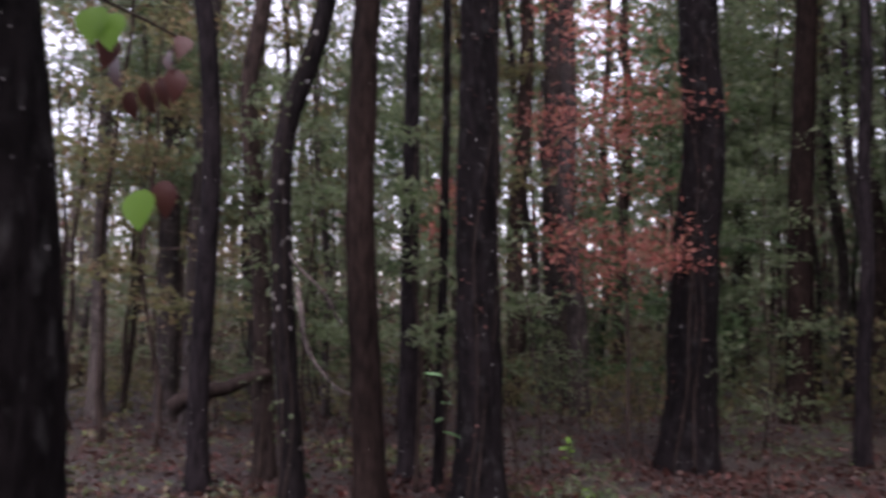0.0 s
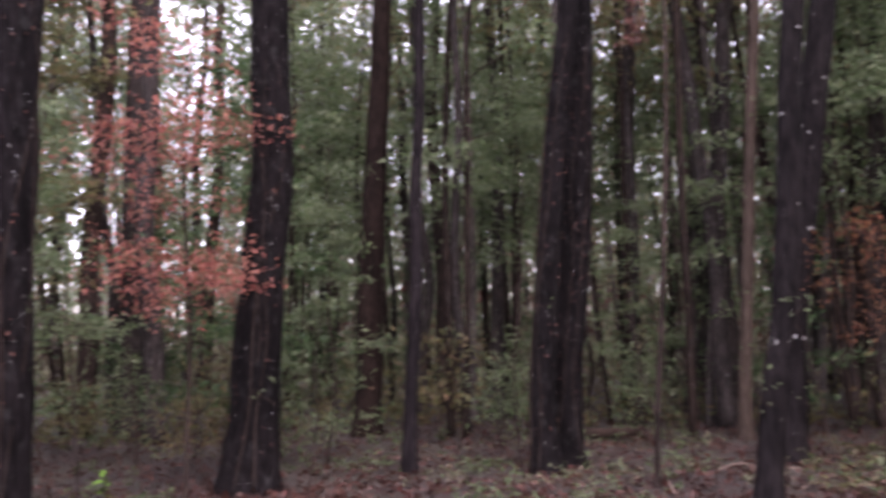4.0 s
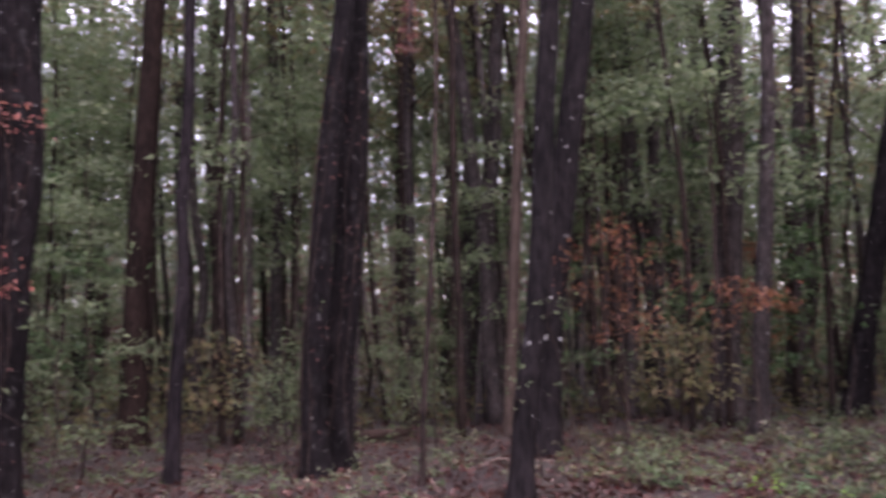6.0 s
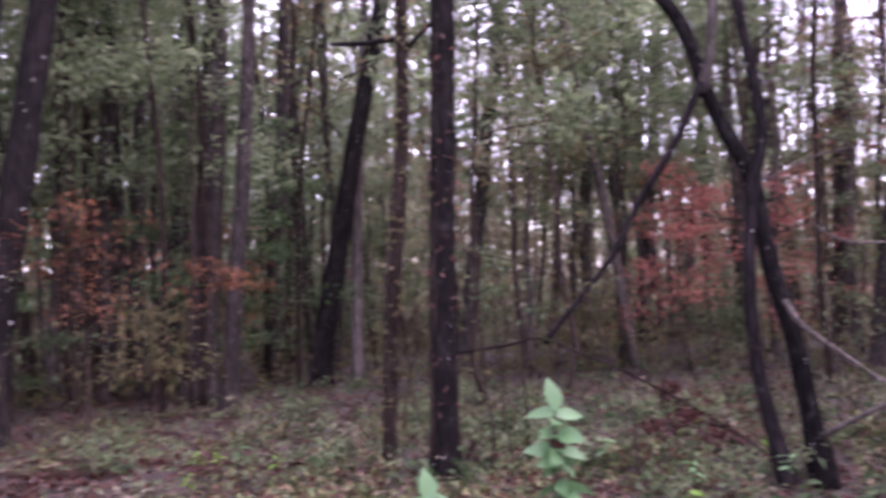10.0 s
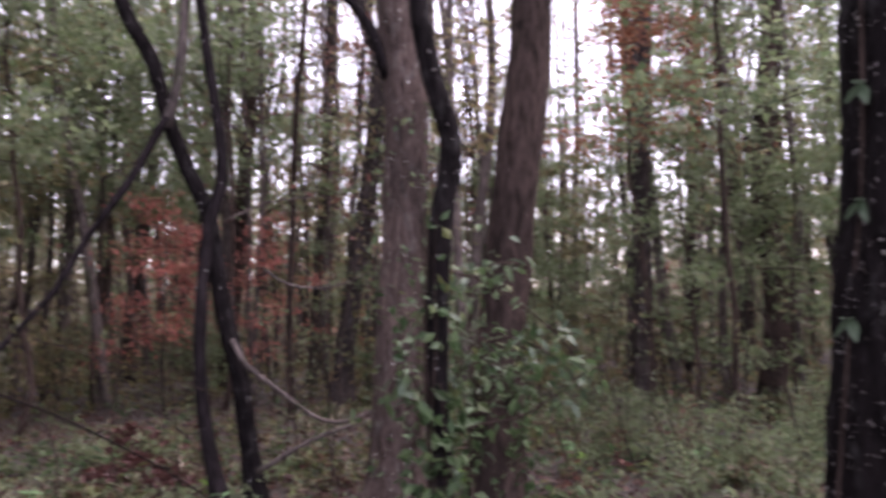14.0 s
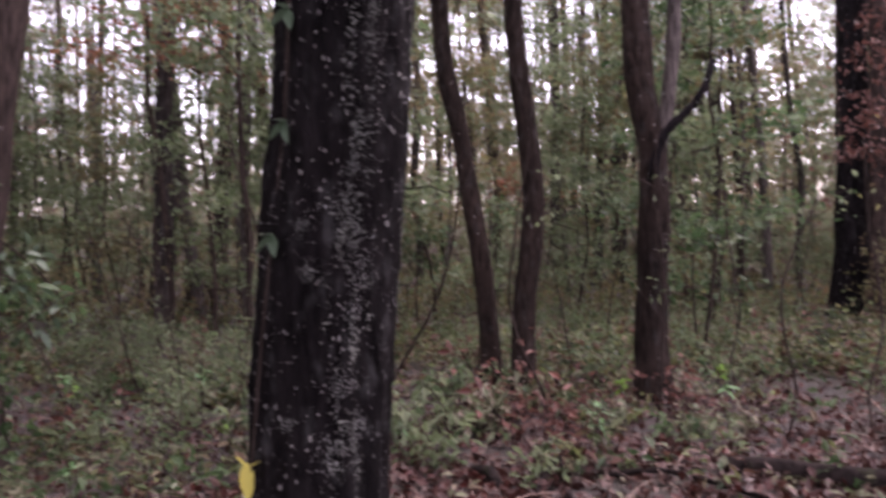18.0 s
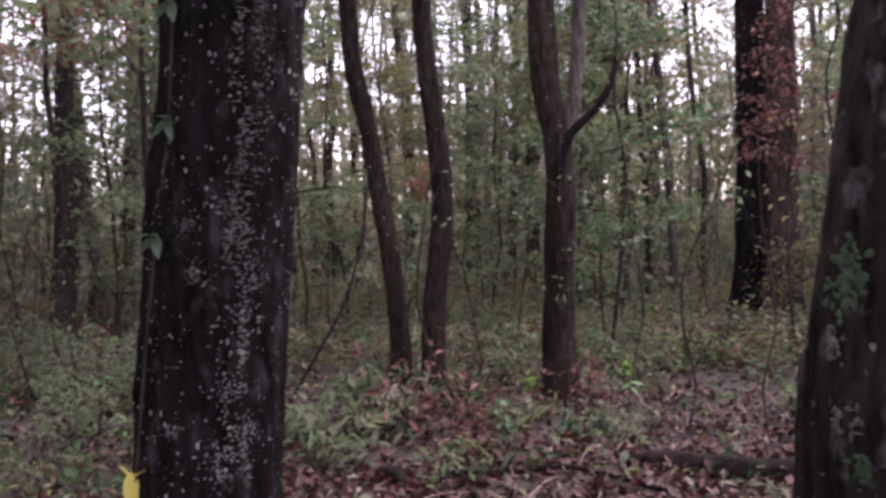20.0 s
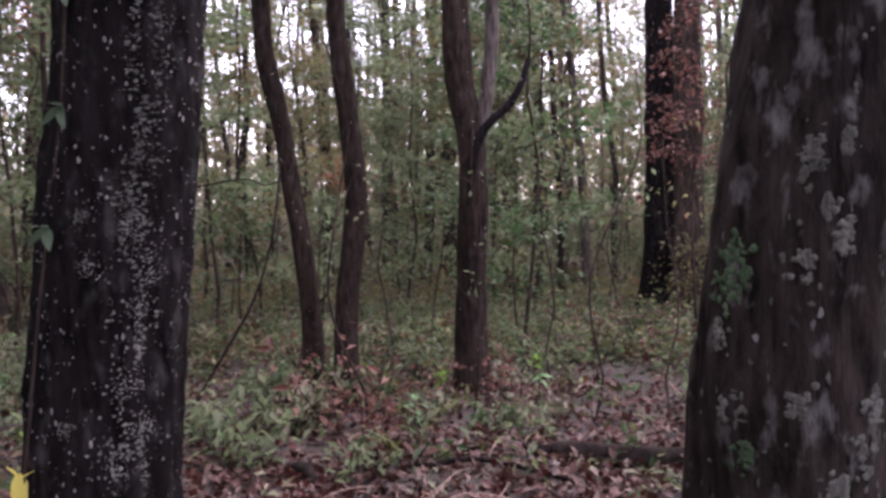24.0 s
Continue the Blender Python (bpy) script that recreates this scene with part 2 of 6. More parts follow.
LEAF_RUSSET = leafy("large_russet_leaves", [(0.0362, 0.0112, 0.0082), (0.0512, 0.017, 0.0131), (0.0228, 0.008, 0.0063), (0.0633, 0.0266, 0.0208), (0.0146, 0.0062, 0.0051), (0.0784, 0.0394, 0.0305), (0.0543, 0.0122, 0.0097)], rough=0.4, thin=0.15)
LEAF_FRESH = leafy("fresh_green_leaves", [(0.10, 0.22, 0.03), (0.13, 0.26, 0.04)], thin=0.5)
LEAF_VINE = leafy("vine_leaves", [(0.028, 0.06, 0.024), (0.044, 0.088, 0.036), (0.076, 0.128, 0.06), (0.088, 0.104, 0.04), (0.112, 0.168, 0.096)], rough=0.35)
LEAF_DULL = leafy("dull_blue_green_leaves", [(0.0451, 0.0779, 0.0484), (0.0615, 0.0984, 0.0624), (0.082, 0.1189, 0.078)], rough=0.35, thin=0.3)
LEAF_PALE = leafy("pale_small_leaves", [(0.12, 0.135, 0.078), (0.165, 0.16, 0.105), (0.095, 0.125, 0.07), (0.20, 0.165, 0.125)])
LEAF_RUST = leafy("dark_rust_leaves", [(0.045, 0.017, 0.015), (0.065, 0.024, 0.02)], thin=0.2)
LEAF_YELLOW = leafy("yellow_leaves", [(0.46, 0.40, 0.08), (0.55, 0.48, 0.12)])


def soil():
    m, nt, b = mat("forest_floor")
    ln = nt.links.new
    tc = nt.nodes.new("ShaderNodeTexCoord")
    n1 = node(nt, "ShaderNodeTexVoronoi", Scale=16.0)
    n2 = node(nt, "ShaderNodeTexNoise", Scale=0.7, Detail=6.0)
    n3 = node(nt, "ShaderNodeTexNoise", Scale=30.0, Detail=6.0, Roughness=0.7)
    for n in (n1, n2, n3):
        ln(tc.outputs["Object"], n.inputs["Vector"])
    c1 = ramp(nt, n1.outputs["Color"], (0.1, (0.007, 0.0038, 0.0032)), (0.5, (0.015, 0.0075, 0.006)), (0.9, (0.032, 0.016, 0.0128))).outputs[0]
    c2 = ramp(nt, n3.outputs["Fac"], (0.3, (0.4, 0.4, 0.4)), (0.7, (1.2, 1.2, 1.2))).outputs[0]
    col = mixrgb(nt, 1.0, c1, c2, "MULTIPLY")
    f = ramp(nt, n2.outputs["Fac"], (0.45, (0, 0, 0)), (0.62, (0.6, 0.6, 0.6))).outputs[0]
    col = mixrgb(nt, f, col, (0.026, 0.026, 0.014))
    ln(col, b.inputs["Base Color"])
    b.inputs["Roughness"].default_value = 0.8
    bump = node(nt, "ShaderNodeBump", Strength=0.8, Distance=0.03)
    ln(n3.outputs["Fac"], bump.inputs["Height"])
    ln(bump.outputs[0], b.inputs["Normal"])
    return m


SOIL = soil()

# ---- geometry helpers ----


def solid(verts, faces, material, smooth=True):
    me = bpy.data.meshes.new("mesh")
    me.from_pydata([tuple(v) for v in verts], [], faces)
    me.materials.append(material)
    if smooth:
        me.polygons.foreach_set("use_smooth", [True] * len(me.polygons))
    me.update()
    return me


def part(name, mesh, parent, label="", m=None):
    ob = new(name, mesh)
    ob.parent = parent
    if m is not None:
        ob.matrix_basis = m
    if label:
        tagged(ob, label)
    return ob


def thing(name, x, y, z, label, category, group="", kind="", rz=0.0):
    ob = new(name)
    ob.empty_display_size = 0.1
    ob.matrix_basis = pose(x, y, z, 0, 0, rz)
    return tagged(ob, label, category, group, kind)


def smooth_line(pts, step):
    """Points of a smooth curve through pts, about step apart."""
    p = np.array(pts, float)
    p = np.vstack([2 * p[0] - p[1], p, 2 * p[-1] - p[-2]])
    out = []
    for i in range(1, len(p) - 2):
        a, b, c, d = p[i - 1], p[i], p[i + 1], p[i + 2]
        n = max(1, int(round(np.linalg.norm(c - b) / step)))
        for k in range(n):
            t = k / n
            m1, m2 = (c - a) / 2, (d - b) / 2
            out.append((2 * t**3 - 3 * t**2 + 1) * b + (t**3 - 2 * t**2 + t) * m1 + (-2 * t**3 + 3 * t**2) * c + (t**3 - t**2) * m2)
    out.append(p[-2])
    return np.array(out)


def tube(line, radii, sides, rough=0.0, seed=0.0, cap=True, freq=6.0, ridges=0.0):
    """A round stem along a line, its skin uneven by rough (a share of its radius)."""
    line = np.asarray(line, float)
    radii = np.broadcast_to(np.asarray(radii, float), (len(line),))
    verts, faces = [], []
    ref = Vector((1, 0, 0)) if abs(line[-1][2] - line[0][2]) > 0.5 * np.linalg.norm(line[-1] - line[0]) else Vector((0, 0, 1))
    for i, c in enumerate(line):
        t = Vector(line[min(i + 1, len(line) - 1)] - line[max(i - 1, 0)]).normalized()
        u = (ref - t * ref.dot(t)).normalized()
        w = t.cross(u)
        for k in range(sides):
            a = 2 * math.pi * k / sides
            d = u * math.cos(a) + w * math.sin(a)
            r = radii[i]
            if rough:
                q = Vector((math.cos(a) * freq * 0.5, math.sin(a) * freq * 0.5, c[2] * freq * 0.4 + seed * 7.1))
                r = r * (1 + rough * noise.noise(q))
            if ridges:
                q = Vector((math.cos(a) * radii[i] * 42, math.sin(a) * radii[i] * 42, c[2] * 7 + seed * 5))
                h = noise.noise(q) + 0.6 * noise.noise(q * 2.3)
                r += ridges * (abs(h) * 2 - 0.7)
            verts.append((c[0] + d.x * r, c[1] + d.y * r, c[2] + d.z * r))
    for i in range(len(line) - 1):
        for k in range(sides):
            j = (k + 1) % sides
            faces.append((i * sides + k, i * sides + j, (i + 1) * sides + j, (i + 1) * sides + k))
    if cap:
        faces.append(tuple((len(line) - 1) * sides + k for k in range(sides)))
        faces.append(tuple(sides - 1 - k for k in range(sides)))
    return verts, faces


def merge(pieces):
    verts, faces = [], []
    for v, f in pieces:
        o = len(verts)
        verts.extend(v)
        faces.extend(tuple(i + o for i in q) for q in f)
    return verts, faces


def leaves(rng, centres, size, flat=0.5, wide=0.45, droop=0.3):
    """Folded leaves, one at each centre: two halves along a midrib, or six-cornered when wide is over one half."""
    c = np.asarray(centres, float)
    n = len(c)
    yaw = rng.uniform(0, 2 * math.pi, n)
    pitch = rng.normal(-droop, 0.5, n)
    s = size * rng.uniform(0.6, 1.35, n)
    d = np.stack([np.cos(yaw) * np.cos(pitch), np.sin(yaw) * np.cos(pitch), np.sin(pitch)], 1)
    up = rng.normal(0, 1 - flat, (n, 3)) + np.array([0, 0, 1.0])
    sd = np.cross(d, up)
    sd /= np.linalg.norm(sd, axis=1)[:, None] + 1e-9
    nm = np.cross(sd, d)
    s = s[:, None]
    a = c
    tip = c + d * s - nm * s * 0.12
    m1 = c + d * s * 0.45 + sd * s * wide * 0.5 + nm * s * 0.07
    m2 = c + d * s * 0.45 - sd * s * wide * 0.5 + nm * s * 0.07
    v = np.stack([a, m1, tip, m2], 1).reshape(-1, 3)
    k = np.arange(n) * 4
    f = np.stack([np.stack([k, k + 1, k + 2], 1), np.stack([k, k + 2, k + 3], 1)], 1).reshape(-1, 3)
    return v.tolist(), [tuple(q) for q in f.tolist()]


def slips(rng, centres, size, wide=0.55):
    """Small plain leaves for crowns that stay far off, one triangle each."""
    c = np.asarray(centres, float)
    n = len(c)
    d = rng.normal(0, 1, (n, 3)) * np.array([1, 1, 0.7])
    d /= np.linalg.norm(d, axis=1)[:, None] + 1e-9
    sd = np.cross(d, rng.normal(0, 1, (n, 3)) + np.array([0, 0, 0.8]))
    sd /= np.linalg.norm(sd, axis=1)[:, None] + 1e-9
    s = (size * rng.uniform(0.55, 1.4, n))[:, None]
    v = np.stack([c - d * s * 0.5 + sd * s * wide * 0.5, c + d * s * 0.5, c - d * s * 0.4 - sd * s * wide * 0.5], 1).reshape(-1, 3)
    return v.tolist(), [(k, k + 1, k + 2) for k in range(0, 3 * n, 3)]


def limb_line(rng, start, yaw, length, rise, bend=0.25, n=5):
    pts = [np.array(start, float)]
    d = np.array([math.cos(yaw), math.sin(yaw), rise])
    d /= np.linalg.norm(d)
    for i in range(n):
        d = d + rng.normal(0, bend, 3) * np.array([1, 1, 0.6])
        d /= np.linalg.norm(d)
        pts.append(pts[-1] + d * length / n)
    return pts


def spray(rng, limbs, per, spread, zspread, along=0.35):
    """Leaf places round the outer part of each limb."""
    out = []
    for pts in limbs:
        p = np.array(pts)
        for _ in range(per):
            t = rng.uniform(along, 1.0) * (len(p) - 1)
            i = min(int(t), len(p) - 2)
            q = p[i] + (p[i + 1] - p[i]) * (t - i)
            out.append(q + rng.normal(0, 1, 3) * np.array([spread, spread, zspread]))
    return out


def crown_meshes(seed, low, high, reach, n, per, leaf, material, wood, spread=0.4, rise=0.5, size_r=0.03, far=False):
    """The limbs and the leaves of a crown about the axis."""
    rng = np.random.default_rng(seed)
    tubes, lines = [], []
    for i in range(n):
        f = (i + rng.uniform(0, 1)) / n
        z = low + (high - low) * f
        yaw = i * 2.4 + rng.uniform(-0.5, 0.5)
        ln_ = reach * (1.1 - 0.7 * f) * rng.uniform(0.6, 1.15)
        p = limb_line(rng, (0, 0, z), yaw, ln_, rise * rng.uniform(0.3, 1.4), n=4)
        tubes.append(tube(p, np.linspace(size_r, size_r * 0.25, len(p)), 3, cap=False))
        lines.append(p)
        for _ in range(2):
            k = rng.integers(1, len(p) - 1)
            q = limb_line(rng, p[k], yaw + rng.uniform(-1.2, 1.2), ln_ * rng.uniform(0.3, 0.6), rise * rng.uniform(-0.2, 1.2), n=2)
            tubes.append(tube(q, np.linspace(size_r * 0.45, size_r * 0.12, len(q)), 3, cap=False))
            lines.append(q)
    v, f = merge(tubes)
    places = spray(rng, lines, per, spread, spread * 0.38)
    lv, lf = slips(rng, places, leaf) if far else leaves(rng, places, leaf, flat=0.6)
    return solid(v, f, wood), solid(lv, lf, material, smooth=False)


def leaf_mesh(material, length, width, curl=0.18, n=5):
    """One whole leaf: a pointed oval with a raised midrib fold, its stalk at the origin, pointing along +x."""
    verts, faces = [], []
    for i in range(n + 1):
        t = i / n
        w = width * 0.5 * math.sin(math.pi * min(1, 0.06 + 0.94 * t) ** 0.85)
        x, z = length * t, -curl * length * t * t
        verts += [(x, -w, z + 0.22 * w), (x, 0, z), (x, w, z + 0.22 * w)]
    for i in range(n):
        a = i * 3
        faces += [(a, a + 3, a + 4, a + 1), (a + 1, a + 4, a + 5, a + 2)]
    return solid(verts, faces, material)

# ---- ground ----


def floor_height(x, y):
    d = math.hypot(x - 1, y + 1)
    h = 0.05 * noise.noise(Vector((x * 0.35, y * 0.35, 3.0))) + 0.026 * noise.noise(Vector((x * 1.3, y * 1.3, 9.0)))
    h -= 0.26 * math.exp(-((x - 8.0) ** 2 + (y + 2.2) ** 2) / 9.0)
    return h * min(1.0, d / 3) + 0.25 * noise.noise(Vector((x * 0.05, y * 0.05, 1.0))) * min(1.0, max(0.0, d - 14) / 20)


def build_ground():
    radii = [0.0] + [0.4 * 1.055**i for i in range(142)]
    seg = 180
    verts, faces = [], []
    for i, r in enumerate(radii):
        for k in range(seg):
            a = 2 * math.pi * k / seg
            x, y = 1 + r * math.cos(a), -1 + r * math.sin(a)
            verts.append((x, y, floor_height(x, y)))
    for i in range(len(radii) - 1):
        for k in range(seg):
            j = (k + 1) % seg
            faces.append((i * seg + k, (i + 1) * seg + k, (i + 1) * seg + j, i * seg + j))
    return solid(verts, faces, SOIL)


ground = tagged(new("ground", build_ground()), "brown forest floor covered with damp leaf litter", "ground", kind="structure")

# ---- trees ----
CROWNS = [
    crown_meshes(11, 0, 5, 2.6, 9, 34, 0.13, LEAF_GREEN, TWIG, 0.45),
    crown_meshes(12, 0, 6, 2.2, 9, 34, 0.13, LEAF_OLIVE, TWIG, 0.45),
    crown_meshes(13, 0, 6, 3.0, 10, 32, 0.13, LEAF_GREEN, TWIG, 0.5),
    crown_meshes(14, 0, 5, 2.4, 9, 34, 0.13, LEAF_DEEP, TWIG, 0.45),
]
tree_count = [0]


def tree(x, y, r, ang, spine, label, material=None, height=13.0, crown=True, sides=16, step=0.2, flare=0.45, ridges=0.0025, taper=0.5, name="tree"):
    """A standing trunk whose spine bends sideways (z, s) along the compass line ang, with its crown high above."""
    tree_count[0] += 1
    k = tree_count[0]
    rng = np.random.default_rng(100 + k)
    e = thing(name, x, y, 0, label, "tree", "forest trees")
    ca, sa = math.cos(radians(ang)), math.sin(radians(ang))
    pts = [(ca * s, sa * s, z) for z, s in spine]
    pts[0] = (pts[0][0], pts[0][1], -0.42)
    (z0, s0), (z1, s1) = spine[-2], spine[-1]
    slope = max(-0.15, min(0.15, (s1 - s0) / max(0.3, z1 - z0)))
    z, s, d = z1, s1, 0.0
    while z < height:
        z += 1.6
        slope = slope * 0.75 + rng.normal(0, 0.02)
        s += slope * 1.6
        d += rng.normal(0, 0.05)
        pts.append((ca * s - sa * d, sa * s + ca * d, z))
    line = smooth_line(pts, step)
    coarse = max(1, int(0.45 / step))
    line = np.array([p for i, p in enumerate(line) if p[2] < 4.2 or i % coarse == 0 or i == len(line) - 1])
    zz = np.clip(line[:, 2], 0, None)
    radii = r * (1.04 - taper * zz / max(height, 1)) * (1 + flare * np.exp(-zz / (1.2 * r + 0.05)))
    v, f = tube(line, radii, sides, 0.15, k, ridges=ridges, freq=5.0)
    part("trunk", solid(v, f, material or BARK_DARK), e)
    if crown:
        wood, leaf = CROWNS[k % len(CROWNS)]
        for zf, sc in ((0.7, 0.9),):
            i = int(np.argmin(np.abs(line[:, 2] - height * zf)))
            m = Matrix.Translation(line[i]) @ pose(0, 0, 0, 0, 0, k * 47 + zf * 300) @ Matrix.Scale(sc * (0.75 + r * 1.5), 4)
            tagged(part("branchwork", wood, e, m=m), kind="stuff")
            tagged(part("crown", leaf, e, m=m), kind="stuff")
    return e, v, line, sides


def flakes(trunk, places, material, name, label, rng):
    """Crusts of lichen on a trunk: each (compass angle, height, width, height of crust)."""
    e, v, line, sides = trunk
    verts, faces = [], []
    zs = line[:, 2]
    for th, z, w, h in places:
        i = int(np.argmin(np.abs(zs - z)))
        ring = np.array(v[i * sides:(i + 1) * sides])
        d = np.array([math.cos(radians(th)), math.sin(radians(th))])
        away = ring[:, :2] - line[i][:2]
        k = int(np.argmax(away @ d / np.linalg.norm(away, axis=1)))
        nxt = np.array(v[min(i + 1, len(line) - 1) * sides + k])
        c = ring[k] + (nxt - ring[k]) * rng.uniform(0, 1) + (ring[(k + 1) % sides] - ring[k]) * rng.uniform(-0.5, 0.5)
        nrm = np.array([d[0], d[1], 0.0])
        tan = np.array([-d[1], d[0], 0.0])
        n = 9 if w < 0.03 else 14
        o = len(verts)
        r0 = np.linalg.norm(c[:2] - line[i][:2])
        verts.append(tuple(c + nrm * 0.006))
        for j in range(n):
            a = 2 * math.pi * j / n
            s = rng.uniform(0.5, 1.2) if w < 0.03 else rng.uniform(0.6, 1.15)
            tx = math.cos(a) * w * 0.5 * s
            sag = r0 - math.sqrt(max(r0 * r0 - tx * tx, 0.0))
            p = c + tan * tx + np.array([0, 0, 1.0]) * math.sin(a) * h * 0.5 * s + nrm * (0.002 - sag)
            verts.append(tuple(p))
        faces += [(o, o + 1 + j, o + 1 + (j + 1) % n) for j in range(n)]
    ob = part(name, solid(verts, faces, material), next(c for c in e.children if c.name.startswith("trunk")), label)
    return tagged(ob, kind="stuff") if len(places) > 12 else ob




def skin(trunk, th, z, out=0.0):
    """The place on a trunk's bark at a compass angle and height, from the tree's own foot."""
    e, v, line, sides = trunk
    i = int(np.argmin(np.abs(line[:, 2] - z)))
    ring = np.array(v[i * sides:(i + 1) * sides])
    d = np.array([math.cos(radians(th)), math.sin(radians(th))])
    away = ring[:, :2] - line[i][:2]
    p = ring[int(np.argmax(away @ d / np.linalg.norm(away, axis=1)))]
    return np.array([p[0] + d[0] * out, p[1] + d[1] * out, z])


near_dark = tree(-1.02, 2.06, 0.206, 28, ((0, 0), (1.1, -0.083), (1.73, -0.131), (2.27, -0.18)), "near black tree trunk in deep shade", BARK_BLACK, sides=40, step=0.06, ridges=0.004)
tree(-5.54, 13.79, 0.128, 22, ((0, 0), (2.62, -0.018), (5.43, -0.006), (6.87, -0.051)), "slender grey trunk of a young tree", BARK_GREY, height=10)
tree(-4.28, 13.33, 0.158, 18, ((0, 0), (0.79, -0.003), (2.59, -0.009), (4.57, 0.007), (6.69, -0.032)), "tall dark trunk of wet bark among the leaf litter", BARK_HAZED)
tree(-2.17, 7.70, 0.095, 16, ((0, 0), (0.86, -0.012), (1.87, 0.028), (2.91, 0.054), (3.96, 0.004), (4.49, -0.059)), "tall dark trunk of wet bark among the leaf litter", BARK_DARK)
tree(-1.72, 8.37, 0.096, 12, ((0, 0), (0.81, -0.014), (1.9, -0.067), (2.46, -0.115), (3.3, -0.185), (3.87, -0.224), (4.34, -0.15), (4.75, -0.085)), "straight reddish-brown barked trunk", BARK_BROWN)
t6 = tree(-1.23, 7.20, 0.097, 10, ((0, 0), (0.67, -0.047), (1.37, -0.099), (2.08, -0.134), (2.57, -0.156), (3.15, -0.118), (3.65, 0.042), (4.32, 0.218)), "leaning trunk with round white lichen spots", BARK_LICHEN)
tree(-0.56, 6.98, 0.125, 5, ((0, 0), (0.92, -0.06), (1.84, -0.104), (2.77, -0.121), (3.73, -0.096), (4.22, -0.067)), "straight reddish-brown barked trunk", BARK_RUST, sides=20, ridges=0.004, step=0.1)
tree(-0.34, 8.37, 0.089, 2, ((0, 0), (1.35, 0.006), (2.46, 0.025), (3.6, 0.032), (4.76, 0.057)), "tall dark trunk of wet bark among the leaf litter", BARK_DARK)
tree(-0.07, 7.80, 0.047, 1, ((0, 0), (0.85, 0.04), (2.14, 0.076), (3.46, 0.102), (4.54, 0.113)), "slender dark trunk of a young tree", BARK_INK, height=10, sides=22, ridges=0.006, step=0.1)
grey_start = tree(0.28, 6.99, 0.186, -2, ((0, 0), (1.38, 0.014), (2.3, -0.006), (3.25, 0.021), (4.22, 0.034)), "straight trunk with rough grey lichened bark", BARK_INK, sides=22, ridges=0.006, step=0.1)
tree(2.09, 15.86, 0.244, -8, ((0, 0), (0.65, 0.007), (2.26, 0.026), (4.39, -0.002), (6.57, 0.022), (7.68, 0.056)), "tall dark trunk of wet bark among the leaf litter", BARK_HAZED)
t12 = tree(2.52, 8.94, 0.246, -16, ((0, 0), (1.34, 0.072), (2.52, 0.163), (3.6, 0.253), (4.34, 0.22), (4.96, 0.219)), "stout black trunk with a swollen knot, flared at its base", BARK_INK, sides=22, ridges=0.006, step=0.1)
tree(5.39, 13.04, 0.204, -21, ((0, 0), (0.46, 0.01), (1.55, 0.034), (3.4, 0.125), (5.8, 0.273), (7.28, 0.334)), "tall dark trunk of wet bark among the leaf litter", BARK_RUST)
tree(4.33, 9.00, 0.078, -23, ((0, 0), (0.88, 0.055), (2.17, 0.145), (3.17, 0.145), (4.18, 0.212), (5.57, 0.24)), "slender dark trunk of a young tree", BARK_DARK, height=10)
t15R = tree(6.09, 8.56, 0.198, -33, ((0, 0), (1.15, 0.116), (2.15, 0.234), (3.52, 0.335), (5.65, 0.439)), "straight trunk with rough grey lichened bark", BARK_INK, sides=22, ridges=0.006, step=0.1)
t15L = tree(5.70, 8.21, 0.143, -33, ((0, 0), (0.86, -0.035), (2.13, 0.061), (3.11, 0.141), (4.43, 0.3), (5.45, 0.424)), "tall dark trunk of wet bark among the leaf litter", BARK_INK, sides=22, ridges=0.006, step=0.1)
tree(6.07, 6.85, 0.030, -38, ((0, 0), (0.91, 0.076), (1.6, 0.14), (2.66, 0.223)), "thin brown stem of a young tree", BARK_BROWN, height=6, sides=10, crown=False)
tree(5.96, 5.34, 0.106, -43, ((0, 0), (0.92, 0.128), (1.51, 0.238), (2.41, 0.331), (3.44, 0.404), (4.5, 0.5)), "leaning trunk with round white lichen spots", BARK_LICHEN)
tree(8.26, 7.20, 0.182, -46, ((0, 0), (1.36, 0.119), (2.75, 0.332), (4.18, 0.544), (5.65, 0.762)), "leaning trunk with round white lichen spots", BARK_LICHEN)
tree(9.68, 9.25, 0.095, -44, ((0, 0), (1.01, 0.076), (2.63, 0.199), (4.83, 0.361), (6.36, 0.502)), "slim pale tan trunk", BARK_TAN)
tree(12.43, 13.40, 0.131, -41, ((0, 0), (0.63, 0.039), (2.62, 0.161), (5.03, 0.326), (6.89, 0.433)), "tall dark trunk of wet bark among the leaf litter", BARK_HAZED)
tree(10.63, 10.98, 0.070, -42, ((0, 0), (0.8, 0.071), (2.42, 0.214), (3.92, 0.375), (4.95, 0.356)), "slender grey trunk of a young tree", BARK_GREY, height=10)
tree(14.01, 10.28, 0.101, -52, ((0, 0), (0.35, 0.023), (2.42, 0.161), (4.64, 0.243), (5.78, 0.274)), "tall dark trunk of wet bark among the leaf litter", BARK_HAZED)
tree(7.86, 14.09, 0.074, -27, ((0, 0), (0.67, 0.015), (2.61, 0.058), (4.71, 0.062)), "slender grey trunk of a young tree", BARK_GREY, height=10)
tree(8.74, 14.76, 0.135, -29, ((0, 0), (0.59, 0.024), (2.67, 0.109), (4.92, 0.165)), "tall dark trunk of wet bark among the leaf litter", BARK_HAZED)
tree(12.48, 9.09, 0.099, -51, ((0, 0), (0.68, 0.016), (2.7, 0.062), (4.71, 0.178), (6.26, 0.229)), "tall dark trunk of wet bark among the leaf litter", BARK_HAZED)
